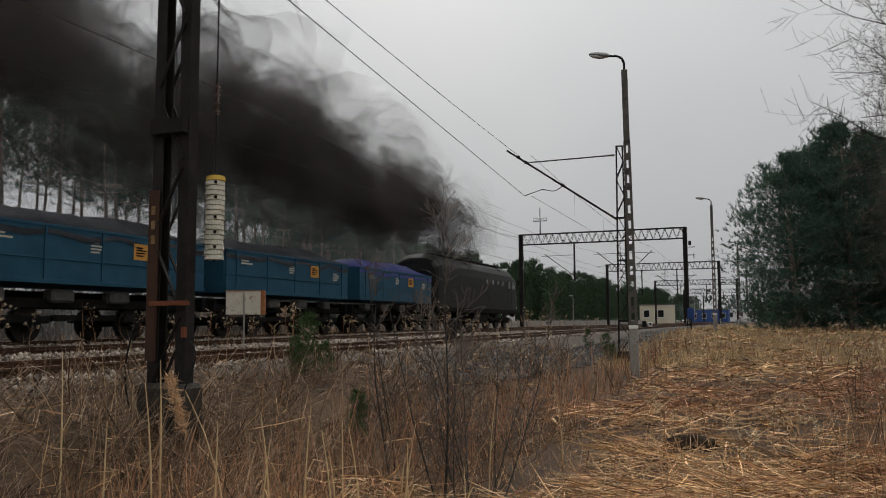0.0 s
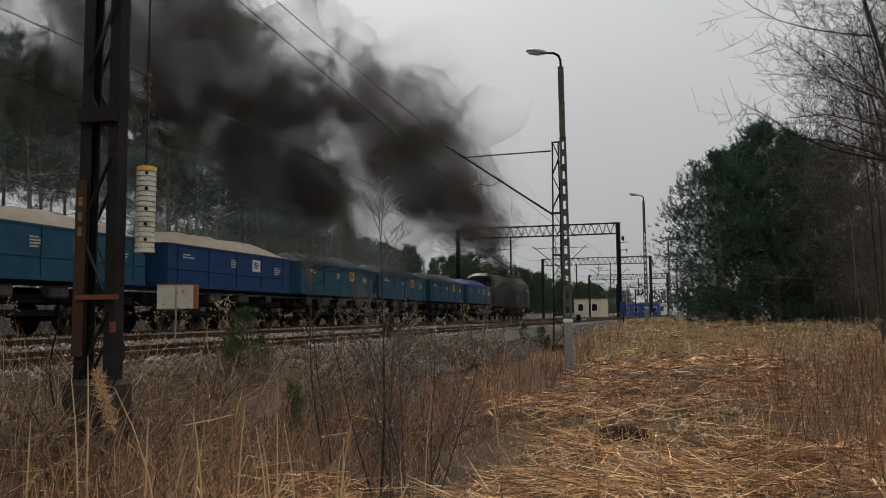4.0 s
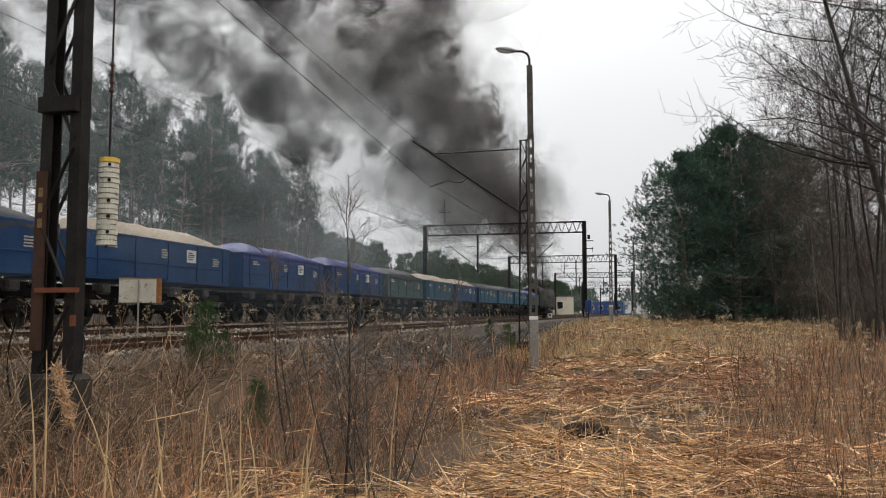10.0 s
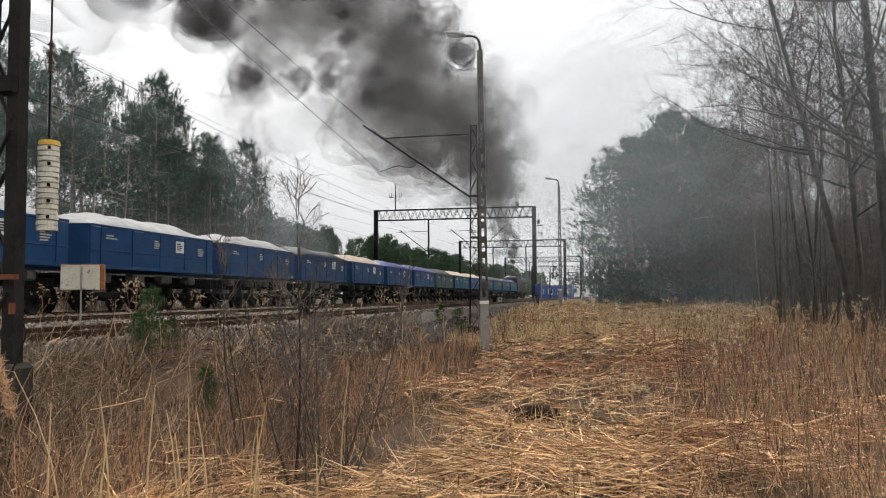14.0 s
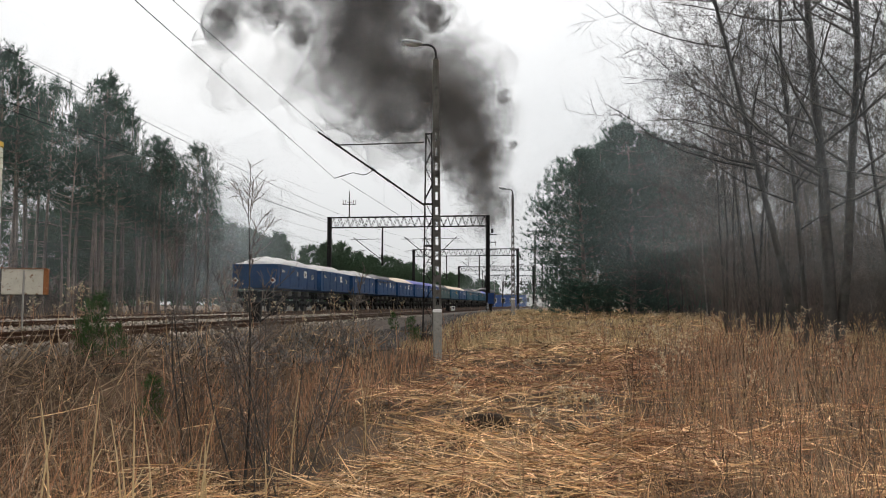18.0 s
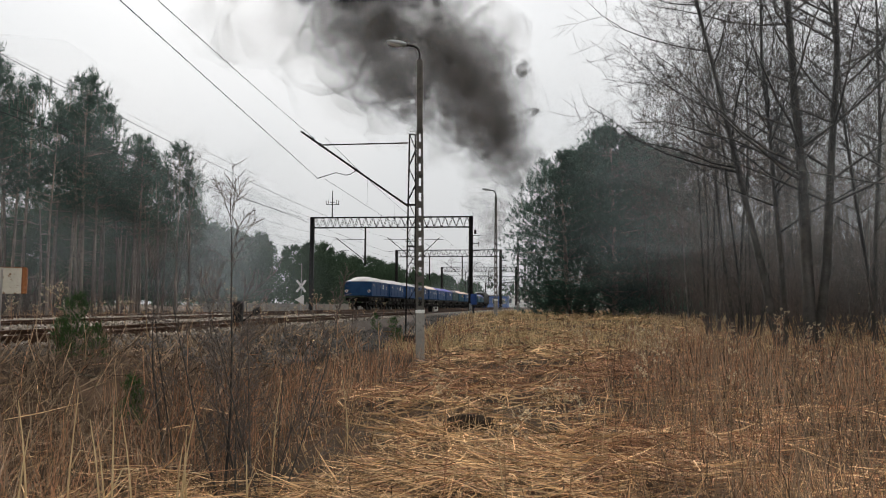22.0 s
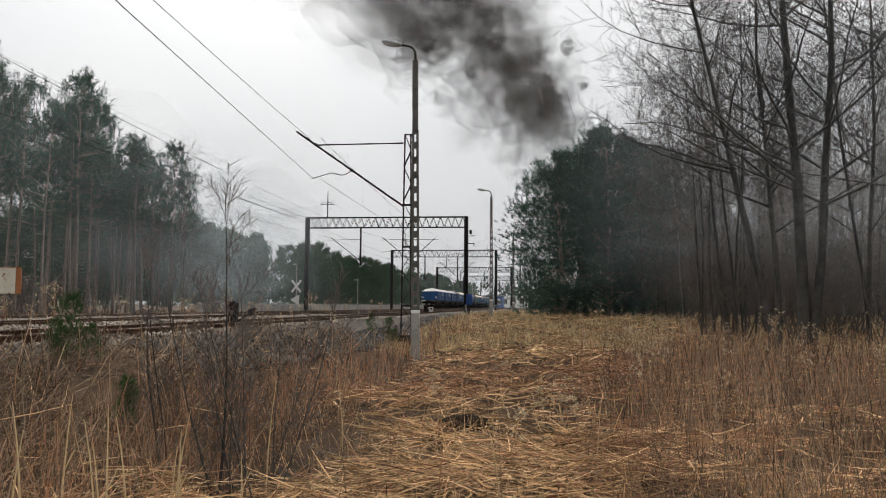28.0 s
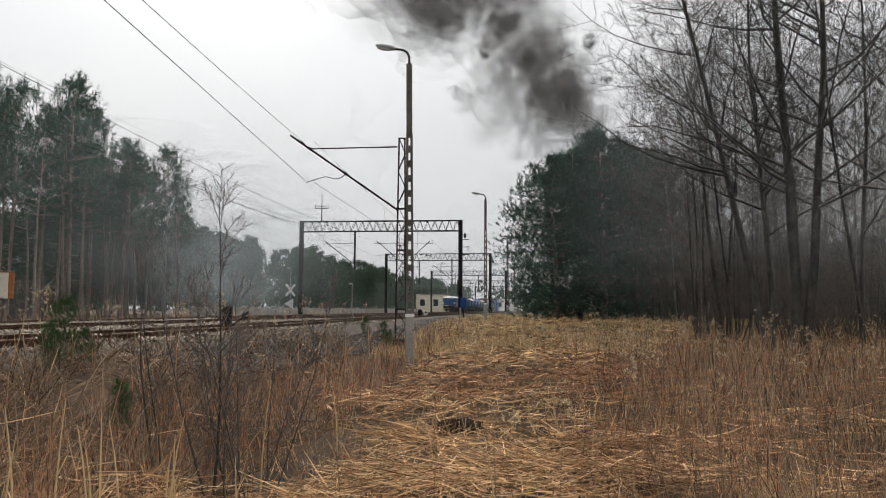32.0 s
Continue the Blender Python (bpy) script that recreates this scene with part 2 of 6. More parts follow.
M = dict(
    soil=mat("dry_grass_soil", (0.022, 0.015, 0.010), (0.11, 0.064, 0.036), 0.8, 1.0, bump=0.8, fine=14, worn=(0.032, 0.03, 0.018), wear=0.6),
    # near-black that paints the shade inside hollows of the straw
    hollow_dark=mat("hollow_shade", (0.014, 0.009, 0.006), (0.04, 0.026, 0.015), 6, 1.0, bump=1.0, fine=30),
    straw=mat("straw", (0.30, 0.17, 0.078), (0.80, 0.56, 0.31), 0.5, 0.7, bump=0, vary="island", amount=0.9),
    straw_far=mat("pale_straw", (0.46, 0.33, 0.17), (0.68, 0.52, 0.29), 0.2, 0.8, bump=0, vary="island", amount=0.35),
    stem=mat("red_brown_stem", (0.20, 0.10, 0.058), (0.52, 0.285, 0.165), 0.5, 0.75, bump=0, vary="island", amount=0.6),
    greystem=mat("grey_dead_stem", (0.21, 0.135, 0.078), (0.48, 0.33, 0.20), 0.5, 0.8, bump=0, vary="island", amount=0.65),
    duskstem=mat("dull_weed_stem", (0.09, 0.062, 0.043), (0.32, 0.232, 0.156), 0.5, 0.8, bump=0, vary="island", amount=0.8),
    reed=mat("pale_reed", (0.48, 0.34, 0.18), (0.62, 0.48, 0.28), 6, 0.6, bump=0.1),
    plume=mat("reed_plume", (0.42, 0.26, 0.14), (0.6, 0.42, 0.26), 9, 0.9, bump=0.2, vary="island", amount=0.3),
    seed=mat("seed_head", (0.45, 0.35, 0.22), (0.68, 0.56, 0.38), 5, 0.9, bump=0, vary="island", amount=0.4),
    ballast=mat("ballast", (0.06, 0.05, 0.042), (0.14, 0.12, 0.10), 2.5, 0.95, bump=1.0, fine=22, worn=(0.07, 0.05, 0.035), wear=0.56),
    stone=mat("ballast_stone", (0.16, 0.13, 0.105), (0.36, 0.31, 0.26), 0.8, 0.9, bump=0.2, vary="island", amount=0.75),
    greystone=mat("grey_gravel", (0.05, 0.046, 0.042), (0.11, 0.10, 0.09), 1.2, 0.9, bump=0.2, vary="island", amount=0.75),
    rail=mat("rusty_rail", (0.04, 0.021, 0.013), (0.10, 0.048, 0.027), 3, 0.7, 0.2, bump=0.2),
    railtop=mat("worn_rail_head", (0.12, 0.075, 0.05), (0.20, 0.13, 0.09), 3, 0.6, 0.3, bump=0.05),
    sleeper=mat("old_sleeper", (0.07, 0.052, 0.04), (0.14, 0.11, 0.085), 3, 0.9, bump=0.5, vary="object", amount=0.3),
    concrete=mat("weathered_concrete", (0.23, 0.215, 0.19), (0.36, 0.34, 0.31), 2.5, 0.92, bump=0.4, worn=(0.16, 0.15, 0.13), wear=0.6),
    # concrete darkened for the backlit upper pole; that shade is in the colour
    poleconcrete=mat("backlit_pole_concrete", (0.085, 0.078, 0.068), (0.15, 0.14, 0.125), 2.5, 0.92, bump=0.4, worn=(0.06, 0.055, 0.05), wear=0.58),
    darkconcrete=mat("dark_concrete", (0.028, 0.024, 0.021), (0.06, 0.052, 0.045), 3, 0.9, bump=0.5, worn=(0.035, 0.04, 0.025), wear=0.6),
    steel=mat("dark_painted_steel", (0.014, 0.013, 0.013), (0.034, 0.03, 0.028), 4, 0.7, 0.1, bump=0.2, worn=(0.07, 0.034, 0.02), wear=0.68),
    rustpaint=mat("rusty_brown_paint", (0.045, 0.027, 0.020), (0.085, 0.046, 0.032), 3, 0.75, 0.1, bump=0.2, worn=(0.06, 0.035, 0.025), wear=0.6),
    redoxide=mat("red_oxide_paint", (0.14, 0.05, 0.028), (0.22, 0.08, 0.042), 5, 0.7, bump=0.2),
    wire=mat("dark_wire", (0.012, 0.012, 0.013), (0.022, 0.022, 0.022), 5, 0.9, 0.0, bump=0, spec=0.1),
    insulator=mat("glazed_insulator", (0.05, 0.025, 0.018), (0.09, 0.05, 0.035), 8, 0.3, bump=0),
    weight=mat("pale_weight", (0.50, 0.49, 0.40), (0.68, 0.66, 0.56), 5, 0.85, bump=0.4, worn=(0.30, 0.27, 0.20), wear=0.6),
    yellow=mat("yellow_paint", (0.60, 0.40, 0.07), (0.72, 0.50, 0.12), 4, 0.7, bump=0.2),
    ochre=mat("faded_ochre_paint", (0.16, 0.11, 0.05), (0.26, 0.18, 0.09), 20, 0.8, bump=0.2),
    white=mat("white_paint", (0.68, 0.67, 0.64), (0.8, 0.8, 0.77), 4, 0.7, bump=0.1, worn=(0.45, 0.42, 0.38), wear=0.66),
    signwhite=mat("dirty_white_sheet", (0.46, 0.42, 0.34), (0.62, 0.58, 0.48), 4, 0.8, bump=0.2, worn=(0.20, 0.10, 0.05), wear=0.6),
    rust=mat("rust", (0.20, 0.075, 0.03), (0.36, 0.15, 0.06), 9, 0.9, bump=0.4, worn=(0.46, 0.40, 0.31), wear=0.62),
    galv=mat("galvanised_lamp", (0.30, 0.31, 0.31), (0.42, 0.43, 0.43), 5, 0.5, 0.6, bump=0.05),
    glass=mat("lamp_glass", (0.6, 0.62, 0.62), (0.7, 0.72, 0.72), 5, 0.25, bump=0),
    teal=mat("teal_wagon_paint", (0.018, 0.070, 0.115), (0.032, 0.105, 0.16), 1.5, 0.6, bump=0.1, worn=(0.06, 0.055, 0.05), wear=0.68),
    blue=mat("blue_wagon_paint", (0.013, 0.045, 0.122), (0.022, 0.070, 0.172), 1.5, 0.55, bump=0.1, worn=(0.03, 0.045, 0.10), wear=0.66),
    green=mat("grey_green_wagon_paint", (0.05, 0.085, 0.085), (0.08, 0.12, 0.12), 1.5, 0.65, bump=0.1, worn=(0.06, 0.055, 0.05), wear=0.66),
    black=mat("sooty_underframe", (0.008, 0.0075, 0.007), (0.02, 0.018, 0.017), 3, 0.85, 0.1, bump=0.3),
    wheel=mat("wheel_steel", (0.02, 0.018, 0.016), (0.045, 0.04, 0.036), 4, 0.6, 0.5, bump=0.1),
    greybox=mat("dusty_grey_metal", (0.06, 0.058, 0.055), (0.15, 0.145, 0.135), 4, 0.8, bump=0.2, worn=(0.10, 0.09, 0.08), wear=0.58),
    # the pale patches paint a white sheen onto the dark cloth
    tarp_dark=mat("dark_tarpaulin", (0.028, 0.03, 0.036), (0.06, 0.062, 0.07), 2, 0.7, bump=0.6, fine=9, worn=(0.20, 0.19, 0.19), wear=0.66),
    tarp_blue=mat("blue_tarpaulin", (0.025, 0.035, 0.15), (0.06, 0.07, 0.26), 2, 0.6, bump=0.6, fine=8, worn=(0.35, 0.34, 0.45), wear=0.62),
    tarp_white=mat("pale_tarpaulin", (0.24, 0.235, 0.23), (0.44, 0.43, 0.41), 1.6, 0.7, bump=0.6, fine=8, worn=(0.33, 0.33, 0.38), wear=0.6),
    sand=mat("pale_load", (0.40, 0.32, 0.24), (0.58, 0.50, 0.40), 2, 0.95, bump=0.8, fine=18),
    orange=mat("orange_plate", (0.55, 0.26, 0.05), (0.68, 0.36, 0.10), 9, 0.7, bump=0.1),
    loco=mat("dark_locomotive_paint", (0.016, 0.017, 0.016), (0.03, 0.03, 0.028), 2, 0.55, bump=0.1, worn=(0.045, 0.04, 0.034), wear=0.66),
    locoroof=mat("sooty_roof", (0.022, 0.022, 0.021), (0.05, 0.048, 0.045), 2, 0.6, bump=0.1),
    darkglass=mat("dark_window", (0.008, 0.009, 0.010), (0.014, 0.015, 0.017), 3, 0.25, bump=0, spec=0.6),
    bark=mat("pine_bark", (0.15, 0.125, 0.108), (0.33, 0.265, 0.22), 3, 0.95, bump=0.8, fine=18, vary="object", amount=0.3),
    greybark=mat("grey_bark", (0.045, 0.041, 0.037), (0.10, 0.092, 0.083), 3, 0.95, bump=0.8, fine=22, vary="object", amount=0.3),
    twig=mat("bare_twigs", (0.085, 0.070, 0.060), (0.17, 0.14, 0.118), 2, 0.9, bump=0),
    birch=mat("birch_bark", (0.16, 0.15, 0.13), (0.30, 0.285, 0.26), 2.0, 0.85, bump=0.3, worn=(0.06, 0.05, 0.045), wear=0.55),
    needle=mat("pine_needles", (0.035, 0.066, 0.037), (0.070, 0.112, 0.060), 0.5, 0.75, bump=0, vary="island", amount=0.45),
    needle_dark=mat("dark_pine_needles", (0.046, 0.090, 0.066), (0.092, 0.15, 0.108), 0.5, 0.8, bump=0, vary="island", amount=0.4),
    needle_young=mat("young_pine_needles", (0.035, 0.075, 0.022), (0.07, 0.12, 0.04), 2, 0.75, bump=0, vary="island", amount=0.4),
    cream=mat("cream_render", (0.55, 0.50, 0.38), (0.66, 0.61, 0.48), 1.2, 0.9, bump=0.2, worn=(0.42, 0.37, 0.28), wear=0.66),
    roof=mat("flat_roof_felt", (0.10, 0.10, 0.10), (0.16, 0.16, 0.155), 2, 0.9, bump=0.2),
    bluepaint=mat("blue_cabinet_paint", (0.03, 0.07, 0.22), (0.05, 0.10, 0.28), 3, 0.6, bump=0.1),
)


# ---- building helpers ----
def part(name, bm, material, parent=None, label="", smooth_shade=False):
    me = bpy.data.meshes.new(name)
    bm.to_mesh(me)
    bm.free()
    return part_of(name, me, material, parent, label, smooth_shade)


def part_of(name, me, material, parent=None, label="", smooth_shade=False):
    if material and not me.materials:
        me.materials.append(material)
    if smooth_shade:
        me.polygons.foreach_set("use_smooth", np.ones(len(me.polygons), bool))
    ob = new(name, me)
    if parent:
        ob.parent = parent
    if label:
        ob["label"] = label
    return ob


def empty(name, m, label, category, group="", kind=""):
    e = new(name)
    e.empty_display_size = 0.2
    e.matrix_basis = m
    return tagged(e, label, category, group, kind)


def add_box(bm, c, s, turn=None, bevel=0.0):
    """A box with centre c and sizes s, turned by the matrix turn; its edges bevelled."""
    got = bmesh.ops.create_cube(bm, size=1.0)
    vs = got["verts"]
    bmesh.ops.scale(bm, vec=s, verts=vs)
    if bevel:
        es = list({e for v in vs for e in v.link_edges})
        r = bmesh.ops.bevel(bm, geom=es, offset=bevel, segments=1, affect="EDGES")
        vs = list({v for f in r["faces"] for v in f.verts} | {v for v in vs if v.is_valid})
    m = Matrix.Translation(c) @ (turn.to_4x4() if turn else Matrix())
    bmesh.ops.transform(bm, matrix=m, verts=vs)
    return bm


def box(c, s, turn=None, bevel=0.0):
    return add_box(bmesh.new(), c, s, turn, bevel)


def add_tube(bm, p0, p1, r0, r1=None, n=8):
    """A closed tapering rod from p0 to p1."""
    p0, p1 = Vector(p0), Vector(p1)
    d = p1 - p0
    m = Matrix.Translation((p0 + p1) / 2) @ d.to_track_quat("Z", "Y").to_matrix().to_4x4()
    bmesh.ops.create_cone(bm, cap_ends=True, segments=n, radius1=r0, radius2=r0 if r1 is None else r1, depth=d.length, matrix=m)
    return bm


def tube(p0, p1, r0, r1=None, n=8):
    return add_tube(bmesh.new(), p0, p1, r0, r1, n)


def add_bar(bm, p0, p1, w, h):
    """A flat bar from p0 to p1, w wide and h high."""
    p0, p1 = Vector(p0), Vector(p1)
    d = p1 - p0
    n = d.normalized()
    side = Vector((1, 0, 0)) if abs(n.z) > 0.9 else n.cross(Vector((0, 0, 1)))
    side = (side - n * side.dot(n)).normalized()
    q = Matrix((side, n, side.cross(n))).transposed()
    return add_box(bm, (p0 + p1) / 2, (w, d.length, h), q)


def wire_mesh(name, pts, r, n=5):
    """A thin cable through the points."""
    vs, fs = [], []
    pts = [Vector(p) for p in pts]
    for i, p in enumerate(pts):
        d = (pts[min(i + 1, len(pts) - 1)] - pts[max(i - 1, 0)]).normalized()
        side = d.cross(Vector((0, 0, 1)))
        side = side.normalized() if side.length > 1e-3 else Vector((1, 0, 0))
        up = side.cross(d)
        for k in range(n):
            w = 2 * math.pi * k / n
            vs.append(p + (side * math.cos(w) + up * math.sin(w)) * r)
    for i in range(len(pts) - 1):
        for k in range(n):
            fs.append((i * n + k, i * n + (k + 1) % n, (i + 1) * n + (k + 1) % n, (i + 1) * n + k))
    me = bpy.data.meshes.new(name)
    me.from_pydata(vs, [], fs)
    return me


def fast_mesh(name, verts, faces_idx, sizes):
    """A mesh from arrays: corner indices one face after another, and each face's number of corners."""
    me = bpy.data.meshes.new(name)
    verts = np.asarray(verts, np.float32)
    sizes = np.asarray(sizes, np.int32)
    me.vertices.add(len(verts))
    me.vertices.foreach_set("co", verts.ravel())
    me.loops.add(len(faces_idx))
    me.loops.foreach_set("vertex_index", np.asarray(faces_idx, np.int32))
    me.polygons.add(len(sizes))
    me.polygons.foreach_set("loop_start", np.concatenate([[0], np.cumsum(sizes)[:-1]]).astype(np.int32))
    me.update(calc_edges=True)
    return me

# ---- ground ----
def build_ground():
    """One sheet, fine near the viewer and coarse to the horizon."""
    rs = np.concatenate([[0.0], np.geomspace(1.2, 120, 110), np.geomspace(140, 4000, 22)])
    n = 260
    th = np.linspace(0, 2 * np.pi, n, endpoint=False)
    X = (rs[1:, None] * np.sin(th)).ravel()
    Y = (rs[1:, None] * np.cos(th)).ravel()
    Z = ground_z(X, Y)
    v = np.concatenate([[[0, 0, float(ground_z(0, 0))]], np.stack([X, Y, Z], 1)])
    k = np.arange(n)
    k2 = (k + 1) % n
    tri = np.stack([np.zeros(n, int), 1 + k2, 1 + k], 1)
    idx, sizes = [tri.ravel()], [np.full(n, 3)]
    for i in range(len(rs) - 2):
        a, b = 1 + i * n, 1 + (i + 1) * n
        idx.append(np.stack([a + k, a + k2, b + k2, b + k], 1).ravel())
        sizes.append(np.full(n, 4))
    me = fast_mesh("ground", v, np.concatenate(idx), np.concatenate(sizes))
    ob = part_of("ground", me, M["soil"], None, "", True)
    tagged(ob, "brown field soil with dry grass litter", "ground", "", "structure")


build_ground()


def strip(name, p0, p1, z, a0, a1, material, step=4.0, thick=0.3, shoulder=0.5):
    """A long bed along the tracks with sloping shoulders."""
    vs, fs = [], []
    rows = int((a1 - a0) / step) + 1
    for i in range(rows):
        a = a0 + i * step
        for p, h in ((p0 - shoulder, z - thick), (p0, z), ((p0 + p1) / 2, z + 0.01), (p1, z), (p1 + shoulder, z - thick)):
            x, y = on_track(a, p)
            vs.append((x, y, h))
    for i in range(rows - 1):
        for k in range(4):
            j = i * 5 + k
            fs.append((j, j + 5, j + 6, j + 1))
    me = bpy.data.meshes.new(name)
    me.from_pydata(vs, [], fs)
    return part_of(name, me, material)


def build_tracks():
    ends = (-45.0, 420.0)
    for c in TRACKS:
        bed = strip("ballast_bed", c - 1.6, c + 1.6, RAIL - 0.15, *ends, M["ballast"])
        tagged(bed, "bed of crushed stone ballast under the track", "ballast", "", "structure")
        track = empty("railway_track", pose(0, 0, 0), "rusty steel rails on old sleepers in pale ballast", "railway track", "railway tracks", "structure")
        for g in (-0.7175, 0.7175):
            vs, fs = [], []
            prof = ((-0.065, -0.17), (0.065, -0.17), (0.065, -0.15), (0.012, -0.12), (0.012, -0.045), (0.036, -0.03), (0.036, -0.002), (-0.036, -0.002), (-0.036, -0.03), (-0.012, -0.045), (-0.012, -0.12), (-0.065, -0.15))
            top = []
            cuts = np.concatenate([np.arange(-45, 60, 7.5), np.arange(60, 425, 6)])
            for i, a in enumerate(cuts):
                for dx, dz in prof:
                    x, y = on_track(a, c + g - dx)
                    vs.append((x, y, RAIL + dz))
                for dx in (0.03, -0.03):
                    x, y = on_track(a, c + g - dx)
                    top.append((x, y, RAIL))
            k = len(prof)
            for i in range(len(cuts) - 1):
                for j in range(k):
                    fs.append((i * k + j, i * k + (j + 1) % k, (i + 1) * k + (j + 1) % k, (i + 1) * k + j))
            me = bpy.data.meshes.new("rail")
            me.from_pydata(vs, [], fs)
            rail = part_of("rail", me, M["rail"], track)
            tm = bpy.data.meshes.new("rail_head")
            tm.from_pydata(top, [], [(2 * i, 2 * i + 1, 2 * i + 3, 2 * i + 2) for i in range(len(cuts) - 1)])
            part_of("rail_head", tm, M["railtop"], rail, "dull worn running surface")
        bm = box((0, 0, 0), (2.5, 0.24, 0.16), bevel=0.015)
        me = bpy.data.meshes.new("sleeper")
        bm.to_mesh(me)
        bm.free()
        me.materials.append(M["sleeper"])
        a, count = -6.0, 0
        while count < 150:
            x, y = on_track(a, c)
            s = part_of("sleeper", me, None, track)
            s.matrix_basis = pose(x, y, RAIL - 0.235, 0, 0, heading(a))
            a += 0.62
            count += 1


build_tracks()

# ---- line-side masts, gantries, lamps ----
def lattice_mast(name, m, h, w0, w1, leg, deep, label, step=0.75, group="catenary masts", foot=True, rusty=False):
    """Two channel legs joined by slanting lacing on both faces; x is across the track."""
    e = empty(name, m, label, "mast", group)
    for s in (-1, 1):
        o0, o1 = s * (w0 - leg) / 2, s * (w1 - leg) / 2
        t, hw, hd = 0.014, leg / 2, deep / 2
        prof = [(-hw, -hd), (hw, -hd), (hw, hd), (-hw, hd), (-hw, hd - t), (hw - t, hd - t), (hw - t, -hd + t), (-hw, -hd + t)]
        vs = [(o + s * x_, y_, z_) for o, z_ in ((o0, 0.0), (o1, h)) for x_, y_ in prof]
        me = bpy.data.meshes.new("leg")
        me.from_pydata(vs, [], [(k, (k + 1) % 8, 8 + (k + 1) % 8, 8 + k) for k in range(8)] + [tuple(range(8)), tuple(range(15, 7, -1))])
        part_of("leg", me, M["steel"], e)
    n = int(h / step)
    for dy in (-deep / 2 - 0.016, deep / 2 + 0.016):
        for i in range(n):
            z0, z1 = h * i / n + 0.1, h * (i + 1) / n + 0.02
            s = 1 if i % 2 else -1
            x0, x1 = s * (w0 + (w1 - w0) * z0 / h - leg) / 2, -s * (w0 + (w1 - w0) * z1 / h - leg) / 2
            bm = add_bar(bmesh.new(), (x0, dy, z0), (x1, dy, z1), 0.03, 0.012)
            part("lacing_bar", bm, M["steel"], e)
    part("top_plate", box((0, 0, h + 0.01), (w1 + 0.02, deep + 0.02, 0.03)), M["steel"], e)
    if foot:
        part("foundation", box((0, 0, -0.2), (w0 + 0.1, deep + 0.2, 0.62), bevel=0.04), M["darkconcrete"], e, "dark concrete foundation block")
    return e


def rod_insulator(bm, p0, p1, r=0.05, n=5):
    p0, p1 = Vector(p0), Vector(p1)
    add_tube(bm, p0, p1, r * 0.45, n=6)
    for i in range(n):
        c = p0.lerp(p1, (i + 0.5) / n)
        d = (p1 - p0).normalized() * 0.012
        add_tube(bm, c - d, c + d, r, r * 0.7, 8)


# the near mast with its tension weights
NEAR_A, NEAR_P = 5.72, 4.72
nx, ny = spot(NEAR_A, NEAR_P)
near_z = float(ground_z(nx, ny))
near = lattice_mast("tension_mast", pose(nx, ny, near_z + 0.28, 0, 0, -6), 9.2, 0.40, 0.33, 0.105, 0.12, "dark steel lattice mast with rusty lower legs beside the track", 0.62)
part("rusty_cover", box((-0.147, -0.084, 1.05), (0.108, 0.012, 1.5)), M["rustpaint"], near, "rust-brown painted cover on the leg")
part("clamp", box((0.06, -0.11, 0.80), (0.40, 0.04, 0.04)), M["redoxide"], near, "red oxide steel clamp bar")
part("clamp", box((0.2, -0.08, 0.55), (0.03, 0.04, 0.09)), M["redoxide"], near)
for i in range(3):
    part("number_bar", box((-0.147, -0.094, 1.62 - i * 0.13), (0.04, 0.006, 0.075)), M["ochre"], near, "faded ochre painted bar")
part("band", box((-0.135, -0.078, 3.62), (0.1, 0.012, 0.1)), M["ochre"], near, "ochre paint band")
part("bracket", box((0, -0.05, 2.36), (0.36, 0.16, 0.13)), M["steel"], near)
part("head_beam", box((0.05, 0, 4.1), (0.7, 0.25, 0.1)), M["steel"], near)

wx, wy = bearing(-30.85, 7.42)
weights = empty("tension_weights", pose(wx, wy, 2.02, 0, 0, 20), "stack of pale round tension weights hanging on a rope", "weight stack")
rnd_w = random.Random(6)
for i in range(17):
    z_ = 0.0446 * i
    dx, dy = rnd_w.gauss(0, 0.003), rnd_w.gauss(0, 0.003)
    bm = tube((dx, dy, z_), (dx, dy, z_ + 0.036), 0.086, 0.083, 20)
    add_tube(bm, (dx, dy, z_ + 0.036), (dx, dy, z_ + 0.0446), 0.066, n=16)
    part("weight", bm, M["yellow"] if i == 16 else M["weight"], weights, "yellow top weight" if i == 16 else "")
    if i in (2, 5, 8, 12, 15):
        part("slot", box((0.02, -0.079, z_ + 0.02), (0.024, 0.022, 0.026)), M["black"], weights, "dark slot in the weight")
part("rope", tube((0, 0, -0.02), (0, 0, 5.6), 0.008, n=6), M["wire"], weights)
bm = bmesh.new()
rod_insulator(bm, (0, 0, 1.32), (0, 0, 1.62), 0.03, 4)
part("turnbuckle", bm, M["insulator"], weights, "dark rope fitting")

# a hose bent out of the mast's foot
pts = [Vector((nx, ny, near_z)) + Vector((0.26 + 0.1 * math.sin(i * 0.5), -0.1 - 0.03 * i, 0.75 - 0.11 * i + 0.2 * math.sin(i * 0.35))) for i in range(9)]
cable = part_of("cable_loop", wire_mesh("cable_loop", pts, 0.007, 6), M["wire"])
tagged(cable, "black cable bent out of the mast's foot", "cable")
cable = part_of("cable_loop", wire_mesh("cable_loop", [Vector((nx, ny, near_z)) + Vector((-0.3 - 0.08 * math.sin(i * 0.45), -0.1, 0.1 + i * 0.11)) for i in range(9)], 0.007, 6), M["wire"])
tagged(cable, "black cable bent out of the mast's foot", "cable")

